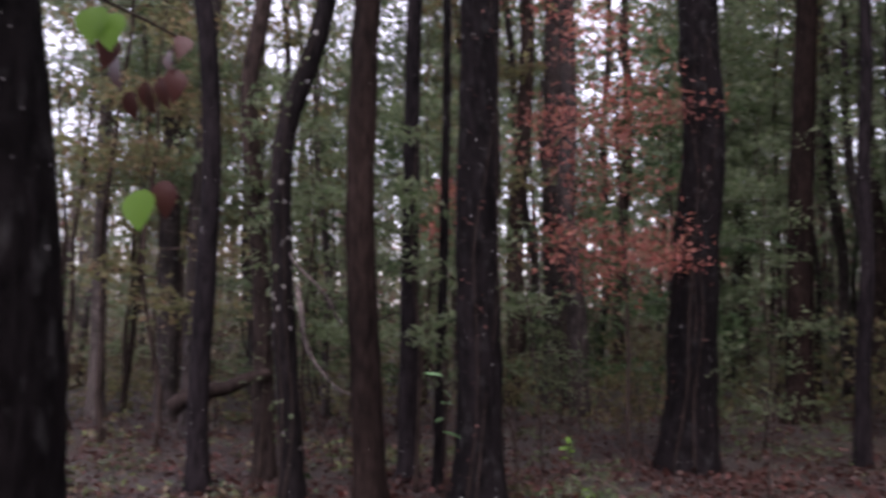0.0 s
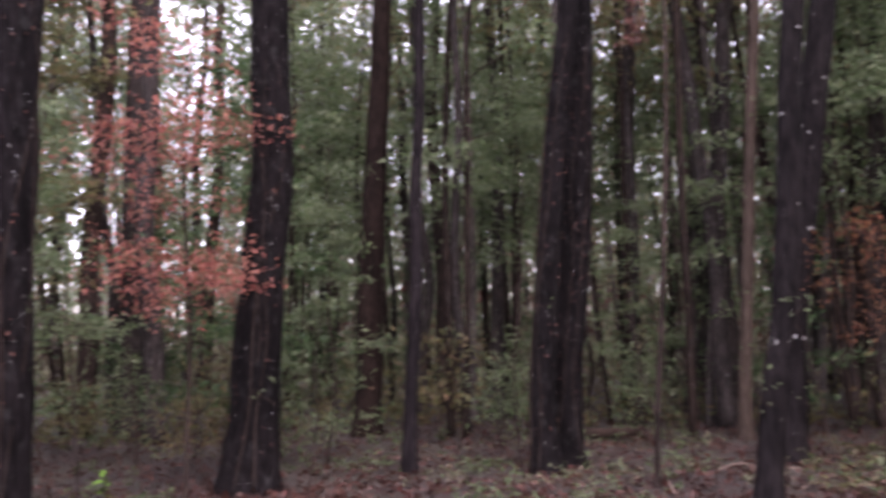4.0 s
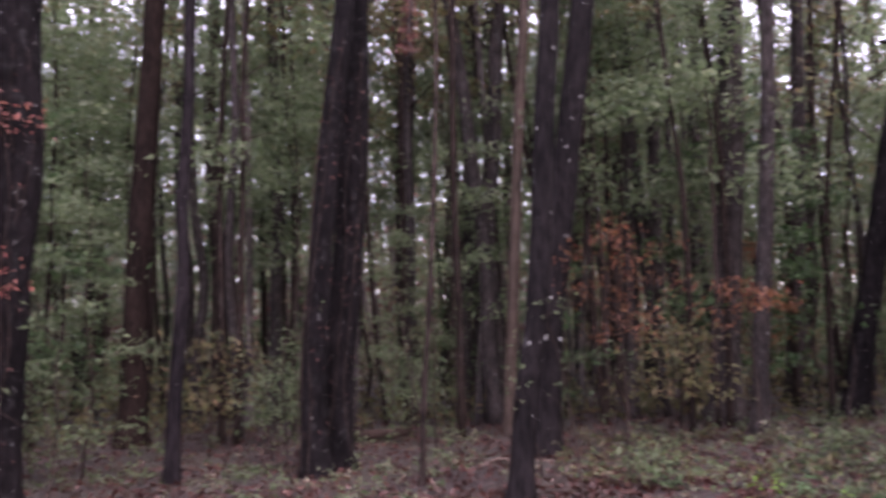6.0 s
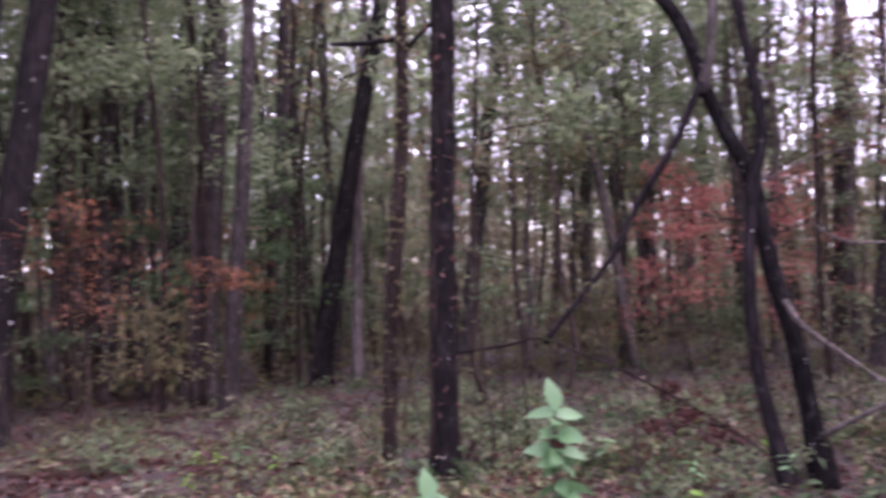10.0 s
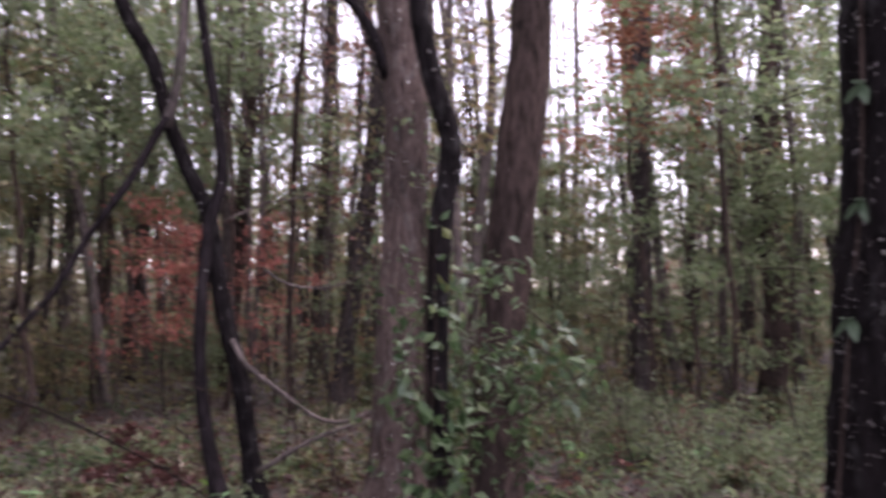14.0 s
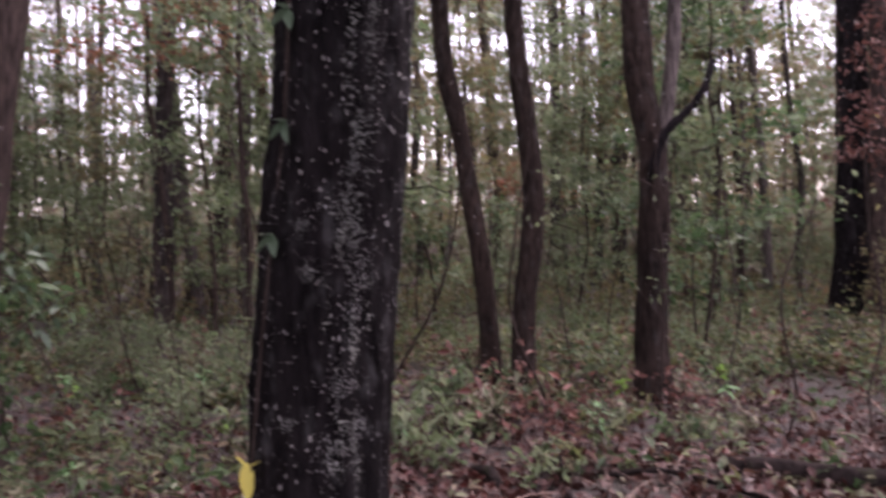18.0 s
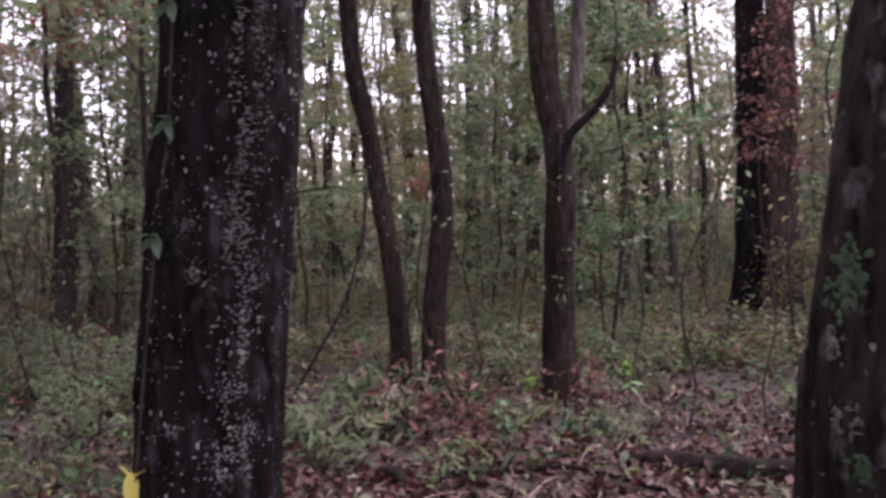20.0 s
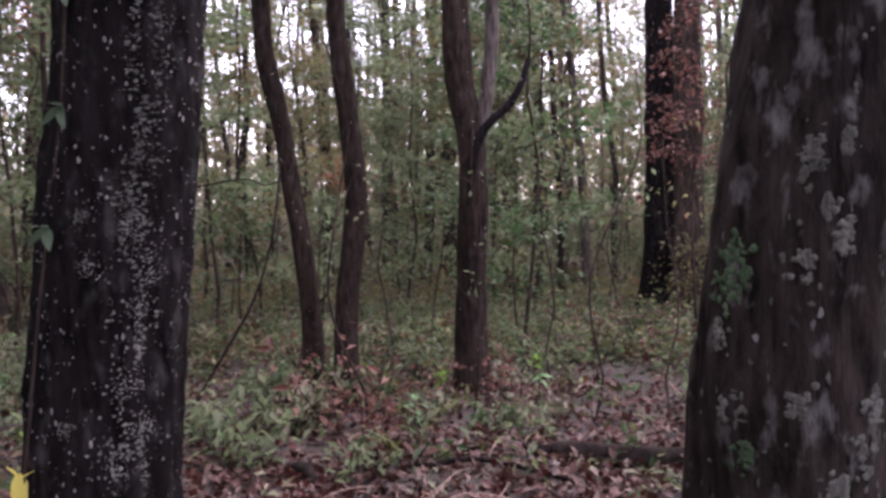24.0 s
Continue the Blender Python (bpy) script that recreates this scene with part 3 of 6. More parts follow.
tree(14.74, 9.40, 0.101, -55, ((0, 0), (0.69, 0.048), (2.81, 0.199), (5.1, 0.357), (7.44, 0.484)), "tall dark trunk of wet bark among the leaf litter", BARK_HAZED)
tree(12.50, 7.36, 0.232, -57, ((0, 0), (0.63, 0.054), (2.1, 0.18), (3.97, 0.351), (5.88, 0.47)), "tall dark trunk of wet bark among the leaf litter", BARK_HAZED)
tree(11.61, 6.29, 0.118, -59, ((0, 0), (1.19, 0.119), (2.86, 0.294), (4.57, 0.439), (6.32, 0.544)), "tall dark trunk of wet bark among the leaf litter", BARK_HAZED)
tree(16.39, 8.27, 0.165, -61, ((0, 0), (2.21, 0.151), (3.97, 0.353), (6.38, 0.505)), "tall dark trunk of wet bark among the leaf litter", BARK_HAZED)
tree(14.31, 6.16, 0.189, -65, ((0, 0), (0.55, 0.055), (1.66, 0.287), (3.51, 0.657), (4.99, 0.971), (6.98, 1.424)), "dark trunk leaning over the forest floor", BARK_INK, height=12)
w1180 = tree(7.89, 2.37, 0.060, -69, ((0, 0), (1.26, 0.102), (2.72, 0.26), (3.72, 0.305), (4.23, 0.325)), "slim brown trunk clad with a leafy creeper", BARK_STEM, sides=22, ridges=0.006, step=0.1)
slim_near = tree(7.48, 1.70, 0.111, -73, ((0, 0), (0.83, 0.028), (1.93, 0.068), (3.05, 0.13), (3.96, 0.171)), "straight slim dark trunk with rough bark", BARK_INK, sides=22, ridges=0.006, step=0.1)
tree(15.91, 4.09, 0.146, -73, ((0, 0), (1.69, 0.297), (3.77, 0.617), (5.35, 0.86), (6.95, 1.116)), "tall dark trunk of wet bark among the leaf litter", BARK_HAZED)
tree(14.32, 9.91, 0.146, -52, ((0, 0), (0.54, 0.022), (2.55, 0.101), (4.7, 0.196)), "tall dark trunk of wet bark among the leaf litter", BARK_HAZED)
tree(15.47, 10.05, 0.131, -54, ((0, 0), (0.5, 0.042), (2.59, 0.218), (5.47, 0.444), (7.84, 0.555)), "tall dark trunk of wet bark among the leaf litter", BARK_HAZED)
tree(18.56, 2.84, 0.083, -79, ((0, 0), (0.46, 0.036), (2.22, 0.173), (4.59, 0.393), (7, 0.569)), "slender grey trunk of a young tree", BARK_GREY, height=10)
tree(19.66, 2.34, 0.113, -82, ((0, 0), (0.49, 0.035), (2.84, 0.199), (5.35, 0.287), (7.89, 0.475)), "slender grey trunk of a young tree", BARK_GREY, height=10)
tree(23.89, 1.51, 0.191, -85, ((0, 0), (2.29, 0.245), (5.27, 0.62), (8.28, 0.882)), "tall dark trunk of wet bark among the leaf litter", BARK_HAZED)
tree(24.44, 0.34, 0.109, -88, ((0, 0), (2.99, 0.293), (5.98, 0.704)), "slender grey trunk of a young tree", BARK_GREY, height=10)
forkM = tree(8.48, -1.23, 0.08, -93, ((0, 0), (0.82, -0.15), (1.17, -0.216), (1.61, -0.319), (2.31, -0.413), (2.77, -0.602), (3.17, -0.743), (3.69, -0.884), (4.36, -1.175)), "bowed slender trunk forking near its top", BARK_INK, height=7, sides=20, step=0.1, ridges=0.006)
tree(8.42, -0.98, 0.059, -91, ((0, 0), (0.55, -0.194), (1.23, -0.248), (1.81, -0.217), (2.25, -0.169), (2.65, -0.063), (3.15, -0.092), (3.81, -0.187)), "thin curving stem beside a bowed trunk", BARK_DARK, height=6, crown=False)
tree(20.88, -2.92, 0.159, -96, ((0, 0), (0.7, 0.041), (3, 0.177), (5.69, 0.366), (9.15, 0.499)), "tall dark trunk of wet bark among the leaf litter", BARK_HAZED)
clad = tree(15.32, -2.76, 0.173, -98, ((0, 0), (1.13, 0.151), (2.55, 0.39), (4.2, 0.64), (5.98, 0.801), (6.59, 0.528)), "tall dark trunk of wet bark among the leaf litter", BARK_HAZED)
syc = tree(7.82, -2.23, 0.198, -101, ((0, 0), (1.3, 0.086), (2.45, 0.153), (3.39, 0.167), (4.12, 0.109)), "thick pale flaky-barked trunk with vines at its side", BARK_PALE, sides=24, ridges=0.004, step=0.1)
twist = tree(5.51, -2.05, 0.068, -104, ((0, 0), (0.54, 0), (1.06, 0.001), (1.51, 0.011), (1.97, 0.045), (2.27, 0.104), (2.49, 0.099), (2.76, 0.017), (3.05, -0.034), (3.25, -0.057)), "dark twisting trunk wound with leafy vines", BARK_INK, height=8, sides=22, step=0.08, ridges=0.006)
leaner = tree(7.10, -2.84, 0.179, -108, ((0, 0), (1.09, 0.075), (1.92, 0.175), (2.75, 0.285), (3.82, 0.412)), "thick brown trunk leaning slightly", BARK_BROWN, sides=20, step=0.12, ridges=0.004)
tree(13.10, -7.17, 0.136, -117, ((0, 0), (1.88, 0.082), (3.58, 0.134), (6.18, 0.286)), "tall dark trunk of wet bark among the leaf litter", BARK_HAZED)
tree(21.24, -9.46, 0.117, -113, ((0, 0), (0.8, 0.043), (2.89, 0.154), (4.58, 0.217)), "slender grey trunk of a young tree", BARK_GREY, height=10)
tree(21.81, -12.95, 0.175, -120, ((0, 0), (2.79, 0.234), (5.16, 0.422), (10, 0.741)), "tall dark trunk of wet bark among the leaf litter", BARK_BROWN)
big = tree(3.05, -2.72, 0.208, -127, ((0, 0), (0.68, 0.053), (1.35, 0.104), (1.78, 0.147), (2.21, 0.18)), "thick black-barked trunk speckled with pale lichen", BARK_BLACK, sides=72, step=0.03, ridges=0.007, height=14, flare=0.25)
tree(6.00, -6.82, 0.090, -137, ((0, 0), (0.97, -0.071), (1.78, -0.185), (2.33, -0.261), (2.88, -0.371), (3.48, -0.406)), "curved dark stem standing in a pair", BARK_STEM, sides=20, step=0.1, ridges=0.004, height=11)
tree(5.55, -6.69, 0.095, -139, ((0, 0), (0.66, 0.011), (1.23, 0.081), (1.69, 0.121), (2.12, 0.085), (2.77, 0.021), (3.34, -0.012)), "curved dark stem standing in a pair", BARK_STEM, sides=20, step=0.1, ridges=0.004, height=11)
pf = tree(4.66, -7.23, 0.126, -148, ((0, 0), (0.97, 0.025), (1.52, 0.054), (2.06, 0.044), (2.56, -0.034), (3.24, -0.063)), "trunk forking above head height with a broken arm", BARK_STEM, height=11, ridges=0.005, sides=20, step=0.1)
nearR = tree(1.37, -3.475, 0.226, -166, ((0, 0), (0.72, 0.055), (1.11, 0.085), (1.45, 0.13), (1.9, 0.195)), "thick dark trunk with large pale and green lichen patches", BARK_NEAR, sides=64, step=0.04, ridges=0.006, height=14, flare=0.3)
tree(5.85, -14.66, 0.255, -159, ((0, 0), (2.21, 0.064), (4.92, 0.081)), "tall dark trunk of wet bark among the leaf litter", BARK_INK)
tree(5.23, -14.35, 0.228, -161, ((0, 0), (2.17, 0.032), (4.76, 0.029)), "tall dark trunk of wet bark among the leaf litter", BARK_BROWN)
tree(9.12, -16.58, 0.115, -151, ((0, 0), (1.89, 0.062), (3.59, 0.131), (4.95, -0.067), (5.87, -0.274)), "tall dark trunk of wet bark among the leaf litter", BARK_HAZED)
tree(15.32, -19.50, 0.154, -141, ((0, 0), (2.92, 0.091), (5.96, 0.14)), "tall dark trunk of wet bark among the leaf litter", BARK_HAZED)
tree(13.50, -18.83, 0.129, -144, ((0, 0), (2.79, 0.169), (6.33, 0.341)), "tall dark trunk of wet bark among the leaf litter", BARK_HAZED)
tree(14.27, -20.98, 0.189, -146, ((0, 0), (2.91, 0.07), (6.04, 0.066)), "tall dark trunk of wet bark among the leaf litter", BARK_HAZED)
tree(16.25, -21.91, 0.119, -143, ((0, 0), (3.06, 0.162), (5.93, 0.2)), "slender grey trunk of a young tree", BARK_GREY, height=10)
tree(15.94, -8.53, 0.144, -116, ((0, 0), (2.73, 0.115), (5.88, 0.233)), "tall dark trunk of wet bark among the leaf litter", BARK_HAZED)

# lichen on the nearest trunks
lr = np.random.default_rng(77)
flecks = []
for _ in range(1000):
    s = 0.002 + 0.009 * lr.uniform() ** 3
    flecks.append((lr.uniform(70, 250), lr.uniform(0.5, 2.6), s * lr.uniform(0.6, 1.1), s * lr.uniform(0.9, 2.2)))
flakes(big, flecks, LICHEN, "lichen_speckle", "scattered pale lichen flecks", lr)
streak = []
while len(streak) < 3600:
    z, off = lr.uniform(0.5, 2.7), lr.normal(0, 8.5)
    if noise.noise(Vector((off * 0.12, 3.0, z * 4.5))) + 0.25 * (z - 1.25) < lr.uniform(-0.12, 0.38):
        continue
    size = 0.0018 + 0.0085 * lr.uniform() ** 2.6
    streak.append((162 + off + 4 * math.sin(z * 3), z, size * lr.uniform(0.8, 2.4), size * lr.uniform(0.4, 1.2)))
flakes(big, streak, LICHEN_DIM, "lichen_streak", "broad dull grey streak of lichen", lr)
for th, z, wide, high in ((170, 1.32, 5.5, 0.028), (166, 1.19, 6.5, 0.03), (158, 0.98, 7, 0.022), (176, 0.86, 6, 0.02), (128, 1.3, 4, 0.015), (122, 1.42, 3, 0.014), (150, 0.8, 7, 0.03), (118, 0.86, 3.5, 0.012)):
    crust = [(th + lr.normal(0, wide), z + lr.normal(0, high), lr.uniform(0.002, 0.009), lr.uniform(0.002, 0.007)) for _ in range(70)]
    flakes(big, crust, LICHEN if wide > 5 else LICHEN_DIM, "lichen_crust", "broken rosette of grey lichen", lr)
flecks = [(lr.uniform(20, 200), lr.uniform(0.5, 2.2), lr.uniform(0.004, 0.018), lr.uniform(0.006, 0.03)) for _ in range(150)]
flakes(nearR, flecks, LICHEN_FAINT, "lichen_speckle", "scattered pale lichen flecks", lr)


def lichen_patch(trunk, th, z, wide, high, material, n, name, label):
    """One ragged crust made of many small scales; wide in degrees of the trunk's girth, high in metres."""
    spots = []
    while len(spots) < n:
        u, w = lr.uniform(-1, 1), lr.uniform(-1, 1)
        if u * u + w * w < 1.0 - 0.5 * abs(noise.noise(Vector((u * 3, w * 3, th)))):
            spots.append((th + u * wide * 0.5, z + w * high * 0.5, lr.uniform(0.01, 0.03), lr.uniform(0.01, 0.026)))
    flakes(trunk, spots, material, name, label, lr)


lichen_patch(nearR, 60, 1.24, 22, 0.17, LICHEN_GREEN, 80, "moss_patch", "bright green patch of moss")
lichen_patch(nearR, 77, 0.83, 9, 0.04, LICHEN_GREEN, 30, "moss_patch", "small green patch of moss")
for th, z, wide, high in ((98, 1.5, 11, 0.09), (107, 1.4, 7, 0.05), (158, 1.3, 11, 0.17), (104, 0.98, 9, 0.06), (142, 0.88, 11, 0.08), (128, 0.79, 13, 0.08), (70, 0.95, 7, 0.045), (58, 1.1, 9, 0.06), (146, 0.99, 9, 0.09), (118, 1.34, 9, 0.045), (112, 1.55, 7, 0.045), (84, 1.9, 7, 0.06), (150, 1.75, 11, 0.13), (138, 1.64, 10, 0.05), (100, 1.28, 7, 0.04)):
    lichen_patch(nearR, th, z, wide, high, LICHEN_FAINT, int(10 + wide * high * 26), "lichen_crust", "ragged pale lichen crust")
flecks = [(lr.uniform(0, 360), lr.uniform(0.2, 2.6), lr.uniform(0.015, 0.05), lr.uniform(0.02, 0.06)) for _ in range(40)]
flakes(t6, flecks, LICHEN, "lichen_speckle", "scattered white lichen spots", lr)

# ---- bent limbs of single trees ----


def limb(parent, pts, r0, r1, name="limb", label="", material=None, sides=8):
    """A limb through world points, as a part of a tree."""
    o = parent.matrix_basis.translation
    line = smooth_line([(p[0] - o.x, p[1] - o.y, p[2]) for p in pts], 0.12)
    v, f = tube(line, np.linspace(r0, r1, len(line)), sides, 0.16, r0 * 100, freq=9.0)
    return part(name, solid(v, f, material or BARK_GREY), parent, label)


fork = forkM[0]
limb(fork, [(8.37, -0.47, 3.17), (8.35, -0.2, 2.65), (8.32, 0.13, 2.16), (8.28, 0.36, 1.74), (8.24, 0.59, 1.46), (8.15, 0.97, 1.02)], 0.037, 0.024, label="long bare limb drooping to the ground", material=BARK_DARK)
limb(fork, [(8.42, -0.47, 3.1), (8.43, -0.57, 3.56), (8.43, -0.63, 4.33), (8.45, -0.7, 5.6)], 0.045, 0.03)
limb(fork, [(8.36, -1.0, 1.3), (8.28, -1.1, 1.1), (8.27, -1.36, 0.88), (8.23, -1.73, 0.61), (8.18, -2.06, 0.64), (8.2, -2.3, 0.9)], 0.025, 0.012)
limb(fork, [(8.35, -1.2, 0.2), (8.14, -1.62, 0.46), (8.09, -2.0, 0.59)], 0.025, 0.012)
limb(fork, [(8.33, -1.25, 1.9), (8.25, -1.45, 1.75), (8.2, -1.8, 1.72), (8.2, -2.1, 1.82)], 0.012, 0.006, name="twig")
limb(fork, [(8.35, -0.95, 2.3), (8.3, -1.3, 2.45), (8.3, -1.7, 2.5)], 0.01, 0.005, name="twig")
pft = pf[0]
limb(pft, [(4.64, -7.27, 1.75), (4.57, -7.30, 2.1), (4.51, -7.35, 2.55), (4.47, -7.38, 3.22), (4.45, -7.4, 6.0)], 0.065, 0.045, label="upright second stem of the fork")
limb(pft, [(4.58, -7.18, 1.8), (4.54, -7.14, 1.9), (4.46, -7.19, 2.15), (4.27, -7.30, 2.36), (4.19, -7.37, 2.55), (4.15, -7.39, 2.7)], 0.04, 0.028, label="crooked broken arm", material=BARK_DARK)
t6t = t6[0]
limb(t6t, [(-1.28, 7.16, 2.1), (-1.21, 6.95, 1.99), (-0.96, 6.93, 1.74), (-0.82, 6.95, 1.47)], 0.014, 0.007, name="twig")
limb(t6t, [(-1.22, 7.15, 1.8), (-1.16, 6.95, 1.65), (-1.09, 6.91, 1.29), (-0.84, 6.95, 0.97), (-0.54, 6.98, 0.9)], 0.022, 0.008, name="twig")

trunk15 = t15R[0]
limb(trunk15, [(6.25, 8.3, 6.2), (6.4, 7.8, 5.9), (6.55, 7.36, 5.5), (6.53, 7.37, 5.06), (6.55, 7.36, 4.75)], 0.03, 0.01, "hanging_limb", "limb hung with a dark clump of dead leaves")
lg = np.random.default_rng(401)
hv, hf = leaves(lg, [(6.54 - 6.09 + lg.normal(0, 0.07), 7.37 - 8.56 + lg.normal(0, 0.07), lg.uniform(4.8, 5.9)) for _ in range(160)], 0.1, droop=0.9)
tagged(part("dead_leaf_clump", solid(hv, hf, LEAF_BROWN, smooth=False), trunk15, "hanging clump of dark dead leaves"), kind="stuff")
slim_dark = w1180[0]
limb(slim_dark, [(7.99, 2.05, 3.72), (8.0, 2.16, 3.81), (8.08, 2.35, 3.84), (8.17, 2.54, 3.87), (8.3, 2.9, 3.95)], 0.03, 0.02, label="bare side limb", material=BARK_DARK)
limb(slim_dark, [(7.98, 2.02, 3.7), (7.89, 1.86, 3.79), (7.8, 1.6, 3.95)], 0.025, 0.012, label="bare side limb", material=BARK_DARK)
limb(syc[0], [(7.76, -2.25, 3.41), (7.74, -2.20, 3.54), (7.76, -2.12, 3.81), (7.79, -1.96, 4.04), (7.80, -1.74, 4.24)], 0.05, 0.03, label="dark crooked side limb", material=BARK_DARK)

# ---- the wood behind ----
rng = np.random.default_rng(5)


def slim_tree(seed, h, r, material, leaf, low, reach, n, per, size, look_):
    """A slender tree of the wood, to be copied."""
    g = np.random.default_rng(seed)
    e = thing("woodland_tree", 0, 0, -50, look_, "tree", "woodland trees")
    pts = [(0, 0, -0.2)]
    while pts[-1][2] < h:
        p = pts[-1]
        pts.append((p[0] + g.normal(0, 0.09), p[1] + g.normal(0, 0.09), p[2] + 1.5))
    line = smooth_line(pts, 0.5)
    v, f = tube(line, r * np.linspace(1.1, 0.35, len(line)), 8, 0.08, seed)
    part("trunk", solid(v, f, material), e)
    wood, lv = crown_meshes(seed + 50, low, h, reach, n + 3, int(per * 1.8), size * 0.84, leaf, TWIG, 0.3, 0.55, 0.02, True)
    tagged(part("branchwork", wood, e), kind="stuff")
    tagged(part("crown", lv, e), kind="stuff")
    return e


SLIM = [
    slim_tree(1, 12, 0.07, BARK_GREY, LEAF_GREEN, 2.6, 1.7, 10, 32, 0.165, "slender grey woodland tree with thin green crown"),
    slim_tree(2, 14, 0.10, BARK_HAZED, LEAF_GREEN, 4.5, 2.0, 10, 32, 0.175, "slender dark woodland tree with green crown"),
    slim_tree(3, 10, 0.05, BARK_GREY, LEAF_OLIVE, 2.2, 1.4, 10, 34, 0.15, "thin grey woodland tree with olive leaves"),
    slim_tree(4, 15, 0.14, BARK_HAZED, LEAF_OLIVE, 5.5, 2.2, 10, 32, 0.175, "tall dark woodland tree with olive crown"),
    slim_tree(5, 13, 0.08, BARK_GREY, LEAF_DEEP, 3.0, 1.8, 10, 32, 0.165, "slender grey woodland tree with dark green leaves"),
    slim_tree(7, 11, 0.055, BARK_GREY, LEAF_BROWN, 2.0, 1.9, 15, 5, 0.12, "thin nearly bare woodland tree with fine twigs"),
    slim_tree(8, 14, 0.09, BARK_GREY, LEAF_OLIVE, 3.5, 2.2, 16, 8, 0.13, "slender half-bare woodland tree with fine twigs"),
    slim_tree(9, 15, 0.075, BARK_HAZED, LEAF_GREEN, 8.0, 1.7, 8, 20, 0.16, "straight bare-stemmed young woodland tree"),
    slim_tree(10, 13, 0.05, BARK_STEM, LEAF_OLIVE, 7.0, 1.4, 8, 14, 0.15, "thin bare pole-like woodland tree"),
    slim_tree(6, 16, 0.17, BARK_BROWN, LEAF_GREEN, 7.0, 2.4, 10, 30, 0.185, "tall brown woodland tree with a high crown"),
    slim_tree(15, 12, 0.055, BARK_HAZED, LEAF_BROWN, 4.0, 1.8, 14, 2, 0.1, "thin leafless woodland tree with fine upright twigs"),
]


def spot(az, d):
    return 0.8 - math.sin(radians(az)) * d, -0.7 + math.cos(radians(az)) * d


FAR_SLIM = {}
# azimuth from, to, number, nearest, farthest, kinds
for a0, a1, count, d0, d1, kinds in (
    (0, 34, 30, 15, 38, (0, 1, 2, 5, 9)),
    (-30, 0, 32, 14, 38, (0, 1, 3, 5, 9)),
    (-65, -30, 52, 14, 38, (0, 1, 3, 6, 5, 9)),
    (-95, -65, 36, 15, 40, (0, 2, 6, 9, 6, 6)),
    (-125, -95, 28, 18, 42, (6, 9, 2, 6, 5)),
    (-178, -125, 56, 14, 40, (0, 1, 2, 6, 9, 5)),
    (-124, -92, 18, 11.5, 20, (5, 6, 5)),
    (34, 182, 12, 12, 40, (0, 1, 2)),
    (-64, -17, 62, 12, 25, (7, 8, 8)),
    (-17, 30, 22, 12, 26, (7, 8)),
    (-96, -64, 18, 12.5, 27, (10, 8, 10)),
    (-176, -128, 26, 13, 30, (7, 8)),
    (-128, -96, 16, 13, 27, (10, 10, 8)),
):
    for i in range(count):
        az = rng.uniform(a0, a1)
        d = math.sqrt(rng.uniform(d0**2, d1**2))
        if (-166 < az < -156 and d < 18) or (-69.5 < az < -62 and d < 15):
            continue
        x, y = spot(az, d)
        sc = rng.uniform(0.8, 1.2)
        m = pose(x, y, 0, rng.normal(0, 2), rng.normal(0, 2), rng.uniform(0, 360))
        k = kinds[int(rng.integers(0, len(kinds)))]
        if d > 27:
            FAR_SLIM.setdefault(k, []).append(np.array(m @ Matrix.Scale(sc, 4)))
            continue
        t = copy_thing(SLIM[k], m)
        t.scale = (sc, sc, sc)
for k in sorted(FAR_SLIM):
    for o in SLIM[k].children:
        me = o.data
        co = np.array([tuple(v.co) + (1.0,) for v in me.vertices])
        fc = [tuple(p.vertices) for p in me.polygons]
        verts, faces = [], []
        for m in FAR_SLIM[k]:
            n0 = len(verts)
            verts += (co @ m.T)[:, :3].tolist()
            faces += [tuple(q + n0 for q in p) for p in fc]
        what = {"trunk": "trunks", "branchwork": "branches", "crown": "leaves"}[o.name.split(".")[0]]
        tagged(new("far_tree_" + what, solid(verts, faces, me.materials[0], smooth=what == "trunks")), what + " of slender trees further back in the wood", "woodland", kind="stuff")
for t in SLIM:
    for o in list(t.children_recursive) + [t]:
        bpy.data.objects.remove(o)


